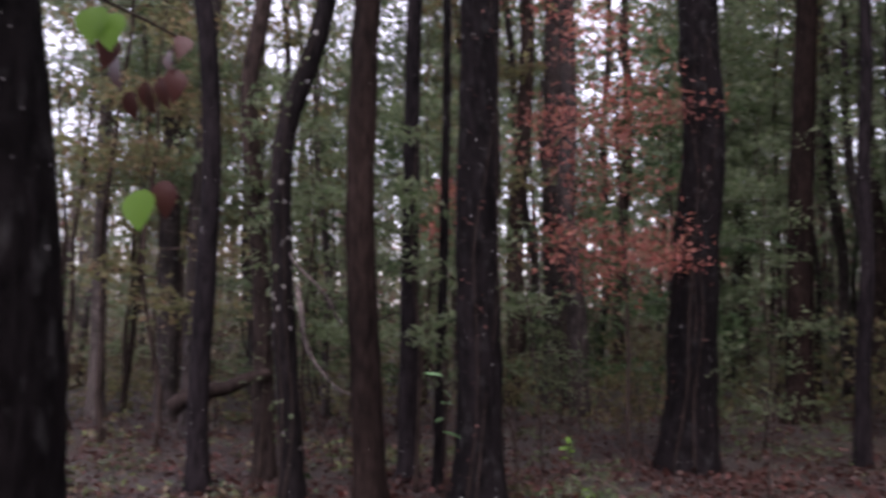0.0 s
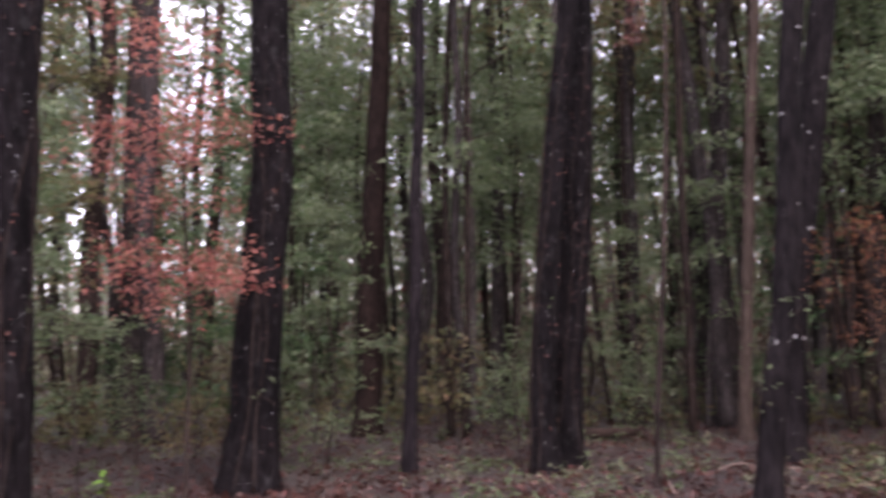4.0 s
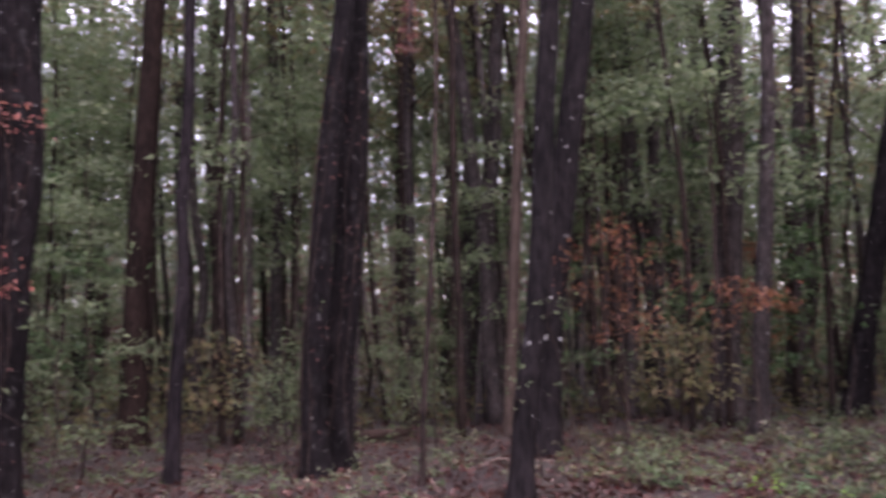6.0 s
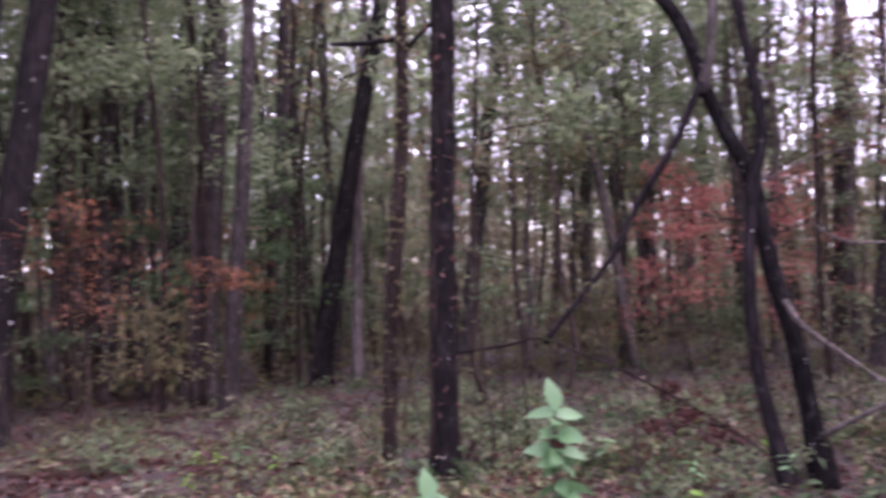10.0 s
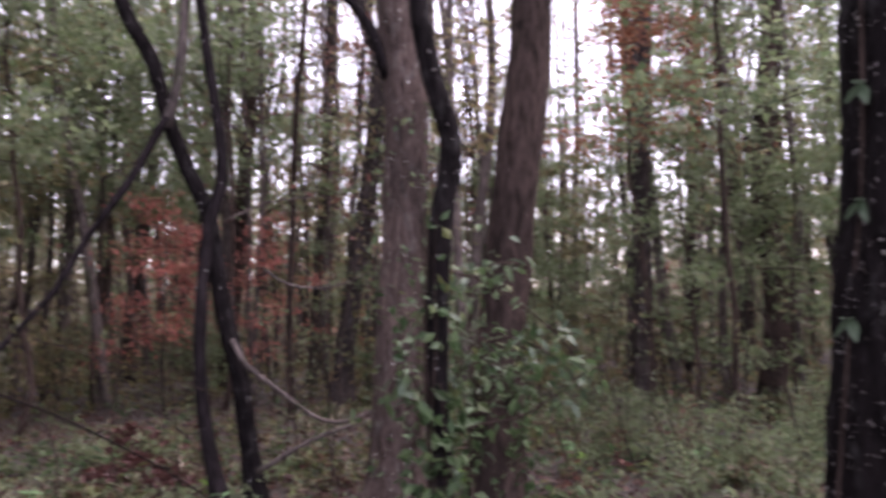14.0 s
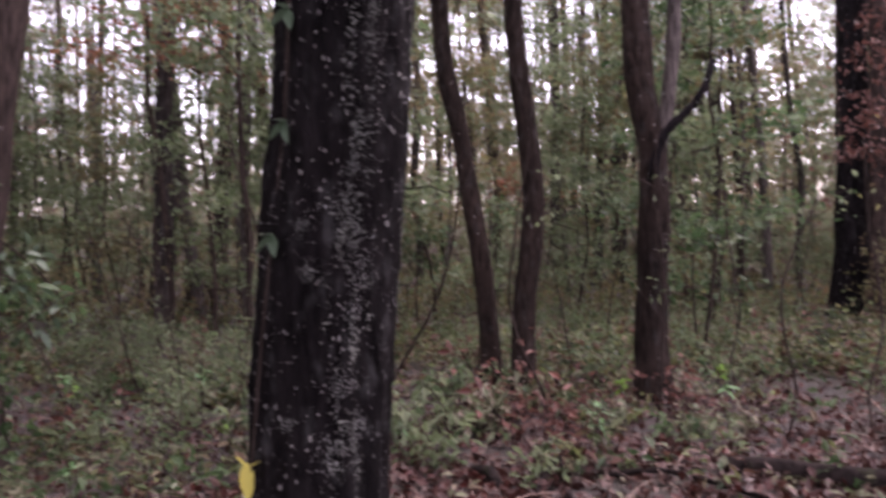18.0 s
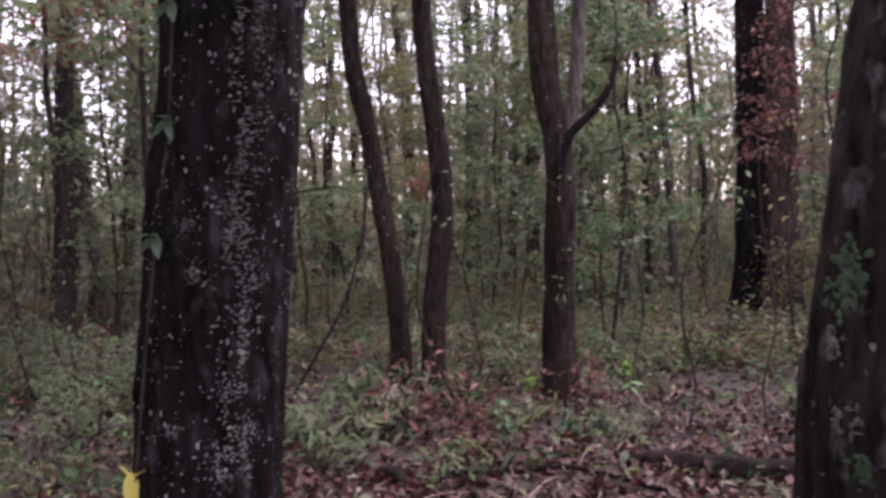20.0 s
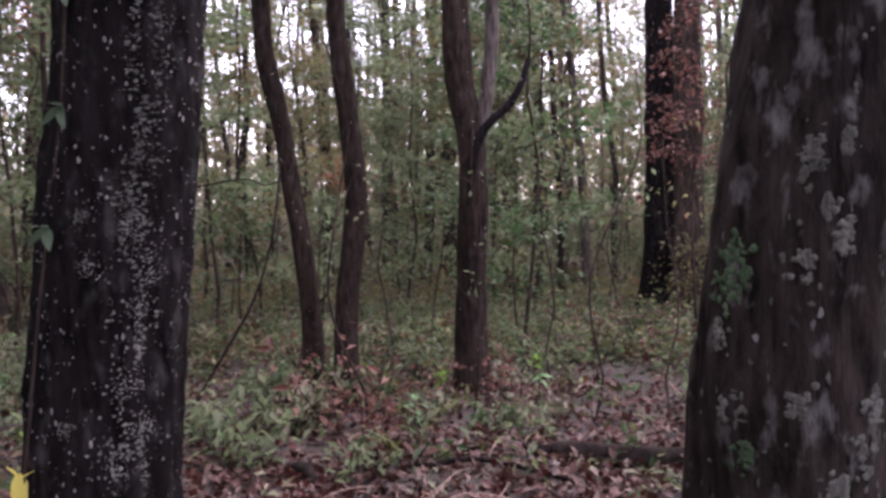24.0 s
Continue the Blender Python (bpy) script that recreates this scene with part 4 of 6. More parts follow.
def far_wood():
    """The closed wood in the distance: many thin stems and a mass of leaves that thins out upwards."""
    g = np.random.default_rng(8)
    stems = []
    for _ in range(800):
        x, y = spot(g.uniform(-186, 40), g.uniform(37, 90))
        h = g.uniform(9, 17)
        dx, dy = g.normal(0, 0.4, 2)
        stems.append(tube([(x, y, -0.3), (x + dx * 0.4, y + dy * 0.4, h * 0.5), (x + dx, y + dy, h)], [g.uniform(0.08, 0.2), 0.09, 0.04], 5))
    v, f = merge(stems)
    tagged(new("far_stems", solid(v, f, BARK_GREY)), "dense thin trunks of the distant wood", "woodland", kind="stuff")
    for mat_, n, name, words in ((LEAF_HAZED, 80000, "far_foliage", "green foliage of the distant wood"), (LEAF_HAZED_OLIVE, 90000, "far_foliage", "olive autumn foliage of the distant wood"), (LEAF_BROWN, 36000, "far_foliage", "brown leaves of the distant wood")):
        pl = []
        for _ in range(n):
            az = g.uniform(-188, 42) if g.uniform() < 0.72 else g.uniform(-72, -10)
            d = g.uniform(36, 85)
            x, y = spot(az, d)
            dense = 11.0 if -90 < az < -25 else (7.8 if -128 < az < -94 else (10.0 if az < -125 else 9.5))
            z = g.exponential(dense * 0.5)
            if not -72 < az < -10 and noise.noise(Vector((x * 0.12, y * 0.12, z * 0.2))) < -0.12 and z > 2:
                z *= 0.4
            if 3 < az < 32 and g.uniform() < 0.2:
                continue
            pl.append((x, y, min(z, 16)))
        v, f = slips(g, pl, 0.46, 0.6)
        tagged(new(name, solid(v, f, mat_, smooth=False)), words, "woodland", kind="stuff")
    pl = []
    while len(pl) < 26000:
        x, y = spot(g.uniform(-70, 3), g.uniform(26, 70))
        z = g.uniform(4, 17)
        if noise.noise(Vector((x * 0.1, y * 0.1, z * 0.16))) > -0.18:
            pl.append((x, y, z))
    v, f = slips(g, pl, 0.5, 0.6)
    tagged(new("far_canopy", solid(v, f, LEAF_HAZED, smooth=False)), "high green canopy of the distant wood", "woodland", kind="stuff")
    # added leaf screens that dull the low sky, in place of haze
    for a0, a1, n, top, words in ((-98, -66, 9000, 6.5, "grey-green leaves added between the further stems for haze"), (-178, -126, 13000, 6.5, "olive leaves added between the further stems for haze"), (-126, -98, 4500, 4.5, "olive leaves added low between the further stems for haze"), (2, 34, 2600, 6.0, "grey-green leaves added between the further stems for haze")):
        pl = [(*spot(g.uniform(a0, a1), g.uniform(24, 46)), top * g.uniform(0, 1) ** 1.2) for _ in range(n)]
        v, f = slips(g, pl, 0.36, 0.6)
        tagged(new("far_thicket", solid(v, f, LEAF_HAZED_OLIVE, smooth=False)), words, "woodland", kind="stuff")
    for mat_, n, words in ((LEAF_BRUSH, 26000, "brown and olive brush closing the distant wood"), (LEAF_HAZED_OLIVE, 22000, "grey-green thicket low in the distant wood")):
        pl = []
        while len(pl) < n:
            x, y = spot(g.uniform(-188, 42), 22 + 66 * g.uniform() ** 1.3)
            top = 1.1 + 2.6 * max(0.0, noise.noise(Vector((x * 0.16, y * 0.16, 7.0))) + 0.25)
            pl.append((x, y, top * g.uniform(0.02, 1.0) ** 1.3))
        v, f = slips(g, pl, 0.4, 0.6)
        tagged(new("far_brush", solid(v, f, mat_, smooth=False)), words, "woodland", kind="stuff")


far_wood()

# ---- understory ----


def sapling(seed, h, r, leaf, label, low, reach, n, per, size, name="sapling", rise=0.3, spread=0.22, category="sapling"):
    g = np.random.default_rng(seed)
    e = thing(name, 0, 0, -50, label, category, "understory saplings")
    pts = [(0, 0, -0.1)]
    while pts[-1][2] < h:
        p = pts[-1]
        pts.append((p[0] + g.normal(0, 0.06), p[1] + g.normal(0, 0.06), p[2] + 0.7))
    line = smooth_line(pts, 0.3)
    v, f = tube(line, r * np.linspace(1.1, 0.3, len(line)), 7, 0.08, seed)
    part("stem", solid(v, f, TWIG), e)
    wood, lv = crown_meshes(seed + 70, low, h, reach, n, per if h < 4 else int(per * 1.7), size if h < 4 else size * 0.86, leaf, TWIG, spread, rise, 0.012, h >= 4)
    tagged(part("branchwork", wood, e), kind="stuff")
    tagged(part("foliage", lv, e), kind="stuff")
    return e


SAP = {
    "g": sapling(21, 5.0, 0.025, LEAF_GREEN, "thin understory sapling with green leaves", 0.6, 1.2, 12, 34, 0.105),
    "d": sapling(22, 4.5, 0.022, LEAF_DEEP, "dark evergreen sapling of the understory", 0.5, 1.1, 12, 36, 0.11),
    "o": sapling(23, 5.5, 0.028, LEAF_OLIVE, "thin olive-leaved understory sapling turning yellow", 1.0, 1.3, 12, 30, 0.105),
    "r": sapling(24, 3.6, 0.02, LEAF_RED, "thin understory sapling with red autumn leaves", 1.0, 1.2, 12, 34, 0.1, rise=0.15),
    "y": sapling(25, 4.2, 0.02, LEAF_ORANGE, "thin understory sapling with orange-brown leaves", 1.2, 1.2, 11, 28, 0.1, rise=0.15),
    "t": sapling(26, 7.5, 0.04, LEAF_GREEN, "tall leafy green sapling under the trees", 3.2, 2.0, 15, 46, 0.135, spread=0.32),
    "u": sapling(27, 8.0, 0.045, LEAF_OLIVE, "tall thin sapling with yellowing leaves", 2.8, 1.8, 14, 42, 0.13, spread=0.32),
    "z": sapling(31, 8.5, 0.05, LEAF_ORANGE, "tall thin sapling with orange autumn leaves", 4.2, 1.5, 13, 46, 0.12, spread=0.3),
    "b": sapling(28, 1.3, 0.012, LEAF_GREEN, "low bushy green shrub on the forest floor", 0.15, 0.7, 9, 18, 0.095, name="shrub", category="shrub", rise=0.8),
    "c": sapling(29, 1.1, 0.012, LEAF_OLIVE, "low bushy olive shrub on the forest floor", 0.15, 0.8, 9, 17, 0.095, name="shrub", category="shrub", rise=0.8),
}


def clear(az, d):
    """Keeps the sight of some trunks open."""
    return (-166 < az < -155 and d < 17) or (-150 < az < -140 and d < 11) or (-69.5 < az < -61 and d < 15.5)


def plant(key, az, d, sc=1.0, rz=0.0):
    x, y = spot(az, d)
    t = copy_thing(SAP[key], pose(x, y, floor_height(x, y), 0, 0, rz))
    t.scale = (sc, sc, sc)
    return t


for a0, a1, count, d0, d1, keys in (
    (8, 32, 16, 11, 24, "ggodu"),
    (-16, 8, 12, 10.5, 24, "gdgt"),
    (-40, -16, 12, 12.5, 24, "gdt"),
    (-66, -40, 10, 13, 26, "gdt"),
    (-92, -66, 18, 14, 30, "gotu"),
    (-118, -92, 16, 13, 28, "gogg"),
    (-146, -118, 13, 12, 26, "godg"),
    (-176, -146, 20, 12, 26, "gdot"),
    (-176, 25, 105, 11, 34, "bcbcb"),
):
    for i in range(count):
        az, d = rng.uniform(a0, a1), rng.uniform(d0, d1)
        if keys[0] != "b" and clear(az, d):
            continue
        plant(keys[int(rng.integers(0, len(keys)))], az, d, rng.uniform(0.7, 1.25), rng.uniform(0, 360))

for i in range(9):
    plant("b", rng.uniform(-130, -113), rng.uniform(6.0, 9.5), rng.uniform(0.35, 0.6), rng.uniform(0, 360))

# autumn colour, and green sprays overhead
for az, d, k in ((-111, 14.5, "g"), (-113, 17, "o"), (-109.5, 19, "d"), (-115, 15.5, "o"), (-108, 16, "g")):
    plant(k, az, d, 0.8, az * 11)
plant("r", -87, 19, 1.1, 20)
plant("r", -90, 20, 1.0, 120)
plant("r", -101, 22, 0.9, 60)
plant("r", -87.3, 14.5, 0.95, 70)
plant("r", -94, 15.5, 0.9, 150)
plant("z", -118.5, 12.5, 0.8, 40)
for az, d, k in ((4, 11.5, "g"), (6.5, 13, "d"), (8, 11.8, "g"), (10, 15, "g"), (2, 13.5, "g"), (5, 17, "t"), (9, 18, "t"), (12, 13, "g"), (20, 15, "t"), (17, 18, "u"), (25, 14, "t")):
    plant(k, az, d, 1.0, az * 13)
for az, d, k in ((22, 18, "t"), (26, 16, "t"), (18, 21, "t")):
    plant(k, az, d, 1.1, az * 19)
plant("y", -58, 15.5, 0.7, 80)
plant("z", -119, 18, 1.0, 10)
plant("z", -122, 20, 0.95, 200)
for az, d, k in ((-168, 16, "t"), (-131, 17, "t"), (-128, 20, "u"), (-137, 19, "u"), (-141, 21, "t"), (-147, 19, "u")):
    plant(k, az, d, 1.0, az * 17)
for az, d, k in ((-39, 18, "t"), (-45, 19, "t"), (-25, 17, "t"), (-74, 11.5, "t"), (-77, 15, "u"), (-79, 12.5, "t"), (-83, 16, "t"), (-92, 18, "t"), (-72, 19, "t"), (-81, 21, "u"), (-121, 12, "g"), (-124, 11, "t"), (-127, 13, "g"), (-132.5, 11.5, "g"), (-152, 10, "d"), (-135, 13, "o"), (-50, 15, "t"), (-151, 16, "u"), (-154, 22, "u"), (-13, 16, "t"), (14, 15, "u"), (-150, 18, "t")):
    plant(k, az, d, 1.05, az * 31)
for az, d, s in ((-48, 14.5, 1.0), (-55, 13.5, 0.95), (-33, 19, 1.25), (-36, 21, 1.3), (-31, 23, 1.3), (-28, 21, 1.3), (-40, 21, 1.3), (-52, 20, 1.2), (-64, 21, 1.25), (-15, 21, 1.3)):
    plant("t", az, d, s, az * 7)


def bare_sapling(seed, h):
    g = np.random.default_rng(seed)
    e = thing("bare_sapling", 0, 0, -50, "thin bare sapling with a few small leaves", "sapling", "bare saplings")
    pts = [(0, 0, -0.05)]
    while pts[-1][2] < h:
        p = pts[-1]
        pts.append((p[0] + g.normal(0.02, 0.06), p[1] + g.normal(0, 0.06), p[2] + 0.35))
    line = smooth_line(pts, 0.15)
    v, f = tube(line, np.linspace(0.011, 0.004, len(line)), 6, 0.1, seed)
    part("stem", solid(v, f, TWIG), e)
    tips = []
    for _ in range(6):
        k = int(g.integers(len(line) // 3, len(line)))
        q = limb_line(g, line[k], g.uniform(0, 6.28), g.uniform(0.25, 0.6), 0.7, n=4)
        v, f = tube(q, np.linspace(0.004, 0.0018, len(q)), 4)
        part("twig", solid(v, f, TWIG), e)
        tips.append(q)
    v, f = leaves(g, spray(g, tips, 4, 0.06, 0.05), 0.06, flat=0.6)
    tagged(part("foliage", solid(v, f, LEAF_OLIVE if seed % 2 else LEAF_GREEN, smooth=False), e), kind="stuff")
    return e


BARE = [bare_sapling(300 + i, h) for i, h in enumerate((1.4, 2.0, 2.6, 3.4, 1.8))]
for i in range(95):
    az = rng.uniform(-176, 26)
    d = rng.uniform(6.2, 15)
    x, y = spot(az, d)
    copy_thing(BARE[int(rng.integers(0, 5))], pose(x, y, floor_height(x, y), rng.normal(0, 7), rng.normal(0, 7), rng.uniform(0, 360)))
for t in BARE:
    for o in list(t.children_recursive) + [t]:
        bpy.data.objects.remove(o)


def bough_plant(name, base, ends, material, label, category, leaf, per, spread, r=0.02, seed=3, top=None, wood=None):
    """A slender plant whose branches reach given ends, each wrapped in a spray of leaves."""
    g = np.random.default_rng(seed)
    e = thing(name, base[0], base[1], 0, label, category)
    top = top or max(q[2] for q in ends)
    bx, by = base
    stem = [(0, 0, -0.1), (0.04, 0.02, top * 0.35), (-0.03, 0.03, top * 0.7), (0.02, 0, top)]
    line = smooth_line(stem, 0.2)
    v, f = tube(line, r * np.linspace(1.1, 0.35, len(line)), 7, 0.1, seed)
    part("stem", solid(v, f, wood or TWIG), e)
    lines, pieces = [], []
    for q in ends:
        q = np.array([q[0] - bx, q[1] - by, q[2]])
        z0 = max(0.15, q[2] - g.uniform(0.3, 0.8) * (0.4 + np.hypot(q[0], q[1]) * 0.5))
        i = int(np.argmin(np.abs(line[:, 2] - z0)))
        a = line[i]
        mid = (a + q) / 2 + np.array([0, 0, 0.12]) + g.normal(0, 0.06, 3)
        p = smooth_line([a, mid, q], 0.12)
        pieces.append(tube(p, np.linspace(r * 0.4, r * 0.12, len(p)), 5))
        lines.append(p)
        for _ in range(4):
            k = g.integers(len(p) // 3, len(p))
            yaw = g.uniform(0, 6.28)
            t = limb_line(g, p[k], yaw, spread * 1.8, 0.1, n=3)
            pieces.append(tube(t, np.linspace(r * 0.15, r * 0.06, len(t)), 4))
            lines.append(t)
    v, f = merge(pieces)
    tagged(part("branchwork", solid(v, f, wood or TWIG), e), kind="stuff")
    v, f = leaves(g, spray(g, lines, per, spread * 0.45, spread * 0.22), leaf, flat=0.7)
    tagged(part("foliage", solid(v, f, material, smooth=False), e), kind="stuff")
    return e


bough_plant(
    "autumn_sapling", (1.82, 8.6),
    [(1.6, 8.5, 3.94), (2.35, 8.4, 3.6), (1.31, 8.6, 3.6), (1.64, 8.4, 3.4), (1.58, 8.6, 2.94), (1.9, 8.4, 2.31), (1.24, 8.6, 2.37), (2.2, 8.4, 2.08), (1.3, 8.6, 1.97), (1.04, 8.7, 4.68), (2.1, 8.7, 2.4), (1.6, 8.3, 2.4), (2.0, 8.8, 3.7), (0.9, 8.5, 3.3), (1.45, 8.9, 4.5)],
    LEAF_RED, "slim sapling in layered salmon-red autumn leaf", "sapling", 0.062, 46, 0.34, seed=41,
)
bough_plant(
    "autumn_sapling", (3.8, -10.4),
    [(3.85, -10.3, 3.5), (4.05, -10.2, 3.17), (3.6, -10.4, 3.05), (3.95, -10.3, 2.65), (3.68, -10.4, 2.45), (4.12, -10.2, 2.12), (3.79, -10.3, 1.98), (3.4, -10.5, 2.6), (3.5, -10.4, 3.8)],
    LEAF_BROWN, "slim sapling with rusty red-brown leaves", "sapling", 0.075, 20, 0.24, seed=42,
)

bough_plant(
    "autumn_sapling", (8.9, 6.4),
    [(8.6, 6.7, 2.6), (8.9, 6.3, 2.65), (9.2, 6.0, 2.45), (8.5, 6.6, 2.2), (9.0, 6.2, 2.1), (9.3, 6.1, 1.9), (8.6, 6.9, 2.0), (8.8, 6.4, 1.7), (9.1, 6.0, 1.6), (8.4, 6.8, 2.4)],
    LEAF_ORANGE, "slim sapling with rusty orange autumn leaves", "sapling", 0.06, 13, 0.3, seed=44,
)
bough_plant(
    "autumn_sapling", (11.0, 5.9),
    [(10.8, 6.1, 2.1), (11.0, 5.8, 1.9), (11.2, 5.7, 1.75), (10.7, 6.2, 1.7)],
    LEAF_ORANGE, "small sapling with rusty orange leaves", "sapling", 0.085, 14, 0.22, seed=45,
)
bough_plant(
    "leafy_shrub", (-0.25, 7.75),
    [(-0.45, 7.7, 2.75), (-0.2, 7.6, 2.8), (0.0, 7.6, 2.55), (-0.6, 7.7, 2.4), (-0.1, 7.6, 1.55), (0.05, 7.5, 2.0), (-0.35, 7.7, 3.3), (-0.03, 7.3, 1.6), (-0.5, 7.4, 2.2), (0.15, 7.5, 1.3)],
    LEAF_GREEN, "slim leafy green shrub between the trunks", "shrub", 0.095, 14, 0.2, seed=46,
)
bough_plant(
    "autumn_sapling", (0.0, 8.9),
    [(0.05, 8.8, 2.7), (-0.05, 8.8, 2.45), (0.1, 8.9, 2.9)],
    LEAF_RED, "thin sapling with a few red leaves", "sapling", 0.085, 14, 0.18, seed=47,
)
bough_plant(
    "leafy_vine", (-1.75, 8.25),
    [(-1.95, 8.2, 3.6), (-1.75, 8.15, 3.3), (-1.9, 8.2, 2.9), (-1.7, 8.1, 2.6), (-1.85, 8.2, 2.3), (-1.6, 8.2, 3.0), (-2.05, 8.2, 3.2), (-1.4, 8.3, 3.4), (-1.3, 8.4, 2.8)],
    LEAF_GREEN, "green vine climbing beside a leaning trunk", "vine", 0.085, 17, 0.22, seed=48,
)

bough_plant(
    "leafy_shrub", (5.62, -9.7),
    [(5.71, -9.48, 2.43), (5.46, -9.62, 2.45), (5.61, -9.54, 2.18), (5.42, -9.65, 2.11), (5.66, -9.51, 1.93), (5.5, -9.6, 1.86), (5.58, -9.56, 2.3), (5.3, -9.7, 1.6)],
    LEAF_GREEN, "slim leafy green shrub behind a forked trunk", "shrub", 0.085, 13, 0.17, seed=91, r=0.014,
)
bough_plant(
    "leafy_shrub", (8.35, -8.1),
    [(8.48, -7.76, 1.83), (8.36, -7.9, 1.7), (8.24, -8.04, 1.56), (8.41, -7.84, 1.38), (8.2, -8.08, 1.43), (8.53, -7.71, 1.51), (8.28, -8.0, 1.89), (8.6, -7.8, 1.2), (8.1, -8.1, 1.1)],
    LEAF_VINE, "loose leafy shrub of blue-green leaves", "shrub", 0.085, 12, 0.24, seed=92, r=0.013,
)
bough_plant(
    "leafy_shrub", (6.75, -7.7),
    [(6.69, -7.48, 1.86), (6.57, -7.59, 1.63), (6.51, -7.65, 1.55), (6.63, -7.54, 1.69)],
    LEAF_VINE, "thin shrub with a few green sprigs", "shrub", 0.075, 8, 0.15, seed=93, r=0.01,
)
bough_plant(
    "autumn_sapling", (10.1, -11.9),
    [(10.12, -11.8, 2.05), (10.18, -11.74, 2.24), (9.7, -12.15, 1.91), (10.09, -11.82, 1.78), (9.95, -11.9, 2.5)],
    LEAF_ORANGE, "thin sapling with a few rusty orange leaves", "sapling", 0.09, 12, 0.25, seed=94, r=0.013,
)

# ---- broad-leaved plants close to the path ----
BIG_LEAF = leaf_mesh(LEAF_SEEDLING, 0.15, 0.088)
VINE_LEAF = leaf_mesh(LEAF_DEEP, 0.12, 0.05)
VINE_LEAF_DULL = leaf_mesh(LEAF_DULL, 0.115, 0.05)
NEAR_LEAF = leaf_mesh(LEAF_FRESH, 0.11, 0.085)
RUST_LEAF = leaf_mesh(LEAF_RUST, 0.11, 0.08, curl=0.5)


def leaf_at(parent, mesh, p, yaw, pitch, roll=0.0, sc=1.0, name="leaf", label=""):
    return part(name, mesh, parent, label, Matrix.Translation(p) @ pose(0, 0, 0, 0, 0, yaw) @ pose(0, 0, 0, roll, -pitch, 0) @ Matrix.Scale(sc, 4))


def bay_seedling(x, y, h, tiers, label, seed):
    g = np.random.default_rng(seed)
    z0 = floor_height(x, y)
    e = thing("broadleaf_seedling", x, y, z0, label, "seedling", "broad-leaved seedlings")
    line = smooth_line([(0, 0, -0.05), (0.02, 0.01, h * 0.4), (-0.01, 0.02, h * 0.8), (0, 0, h)], 0.06)
    v, f = tube(line, np.linspace(0.009, 0.005, len(line)), 7)
    part("stem", solid(v, f, TWIG), e)
    for i in range(tiers):
        z = h * (0.42 + 0.56 * i / max(1, tiers - 1))
        for k in range(4):
            yaw = i * 47 + k * 90 + g.uniform(-15, 15)
            up = -38 + 55 * (i / tiers) + g.uniform(-14, 14)
            leaf_at(e, BIG_LEAF, (0, 0, z + g.uniform(-0.03, 0.03)), yaw, up, g.choice((-1, 1)) * g.uniform(15, 50), g.uniform(0.75, 1.05))
    leaf_at(e, BIG_LEAF, (0, 0, h), 40, 75, 0, 1.0)
    leaf_at(e, RUST_LEAF, (0.01, 0, h - 0.1), 190, -70, 0, 0.9, "withered_leaf", "small withered rust-brown leaf")
    return e


bough_plant(
    "young_tree", (8.9, -3.25),
    [(8.80, -3.04, 3.98), (8.71, -3.35, 4.07), (8.76, -3.18, 3.57), (8.67, -3.47, 3.67), (8.81, -3.02, 3.37), (8.72, -3.31, 4.35), (8.79, -3.06, 3.12)],
    LEAF_OLIVE, "slim young tree with yellow-green leaves", "young tree", 0.09, 10, 0.25, seed=65,
)
bough_plant(
    "young_tree", (12.6, -8.4),
    [(12.72, -7.57, 3.68), (12.4, -8.12, 3.71), (12.11, -8.55, 3.32), (11.88, -8.87, 3.7), (12.26, -8.34, 2.76), (12.66, -7.68, 2.98), (12.59, -7.79, 2.46), (12.01, -8.7, 2.56), (12.79, -7.45, 4.21), (11.73, -9.08, 3.18), (12.3, -8.27, 4.11)],
    LEAF_GREEN, "young tree with drooping sprays of soft green leaves", "young tree", 0.12, 24, 0.42, seed=66,
)

bough_plant(
    "leafy_sapling", (8.35, 1.2),
    [(8.27, 1.49, 3.66), (8.35, 1.35, 3.5), (8.39, 1.39, 3.31), (8.5, 1.3, 3.1), (8.51, 1.23, 2.94), (8.48, 1.52, 2.66)],
    LEAF_PALE, "thin sapling with flat sprays of pale green leaves", "sapling", 0.07, 8, 0.2, r=0.012, seed=67,
)
bough_plant(
    "leafy_shrub", (9.1, 1.6),
    [(9.04, 1.69, 1.88), (8.9, 1.5, 1.75), (9.1, 1.4, 1.6), (9.2, 1.8, 1.5), (9.0, 1.2, 1.3)],
    LEAF_VINE, "loose shrub of blue-green leaves beside a slim trunk", "shrub", 0.075, 8, 0.2, r=0.01, seed=68,
)
bay_seedling(4.55, 0.22, 1.0, 9, "broad-leaved green seedling with pale upright leaves", 51)
bay_seedling(4.36, 0.75, 0.62, 2, "small broad-leaved seedling beside a slim trunk", 52)


def small_seedling(x, y, h, mesh, n, label, seed):
    g = np.random.default_rng(seed)
    e = thing("seedling", x, y, floor_height(x, y), label, "seedling", "small seedlings")
    line = smooth_line([(0, 0, -0.03), (0.02, 0.0, h * 0.5), (0.0, 0.02, h)], 0.08)
    v, f = tube(line, np.linspace(0.006, 0.003, len(line)), 6)
    part("stem", solid(v, f, TWIG), e)
    for i in range(n):
        leaf_at(e, mesh, (0, 0, h * (0.7 + 0.3 * i / n)), i * 137 + g.uniform(-20, 20), g.uniform(-40, 20), g.uniform(-40, 40), g.uniform(0.6, 0.9))
    return e


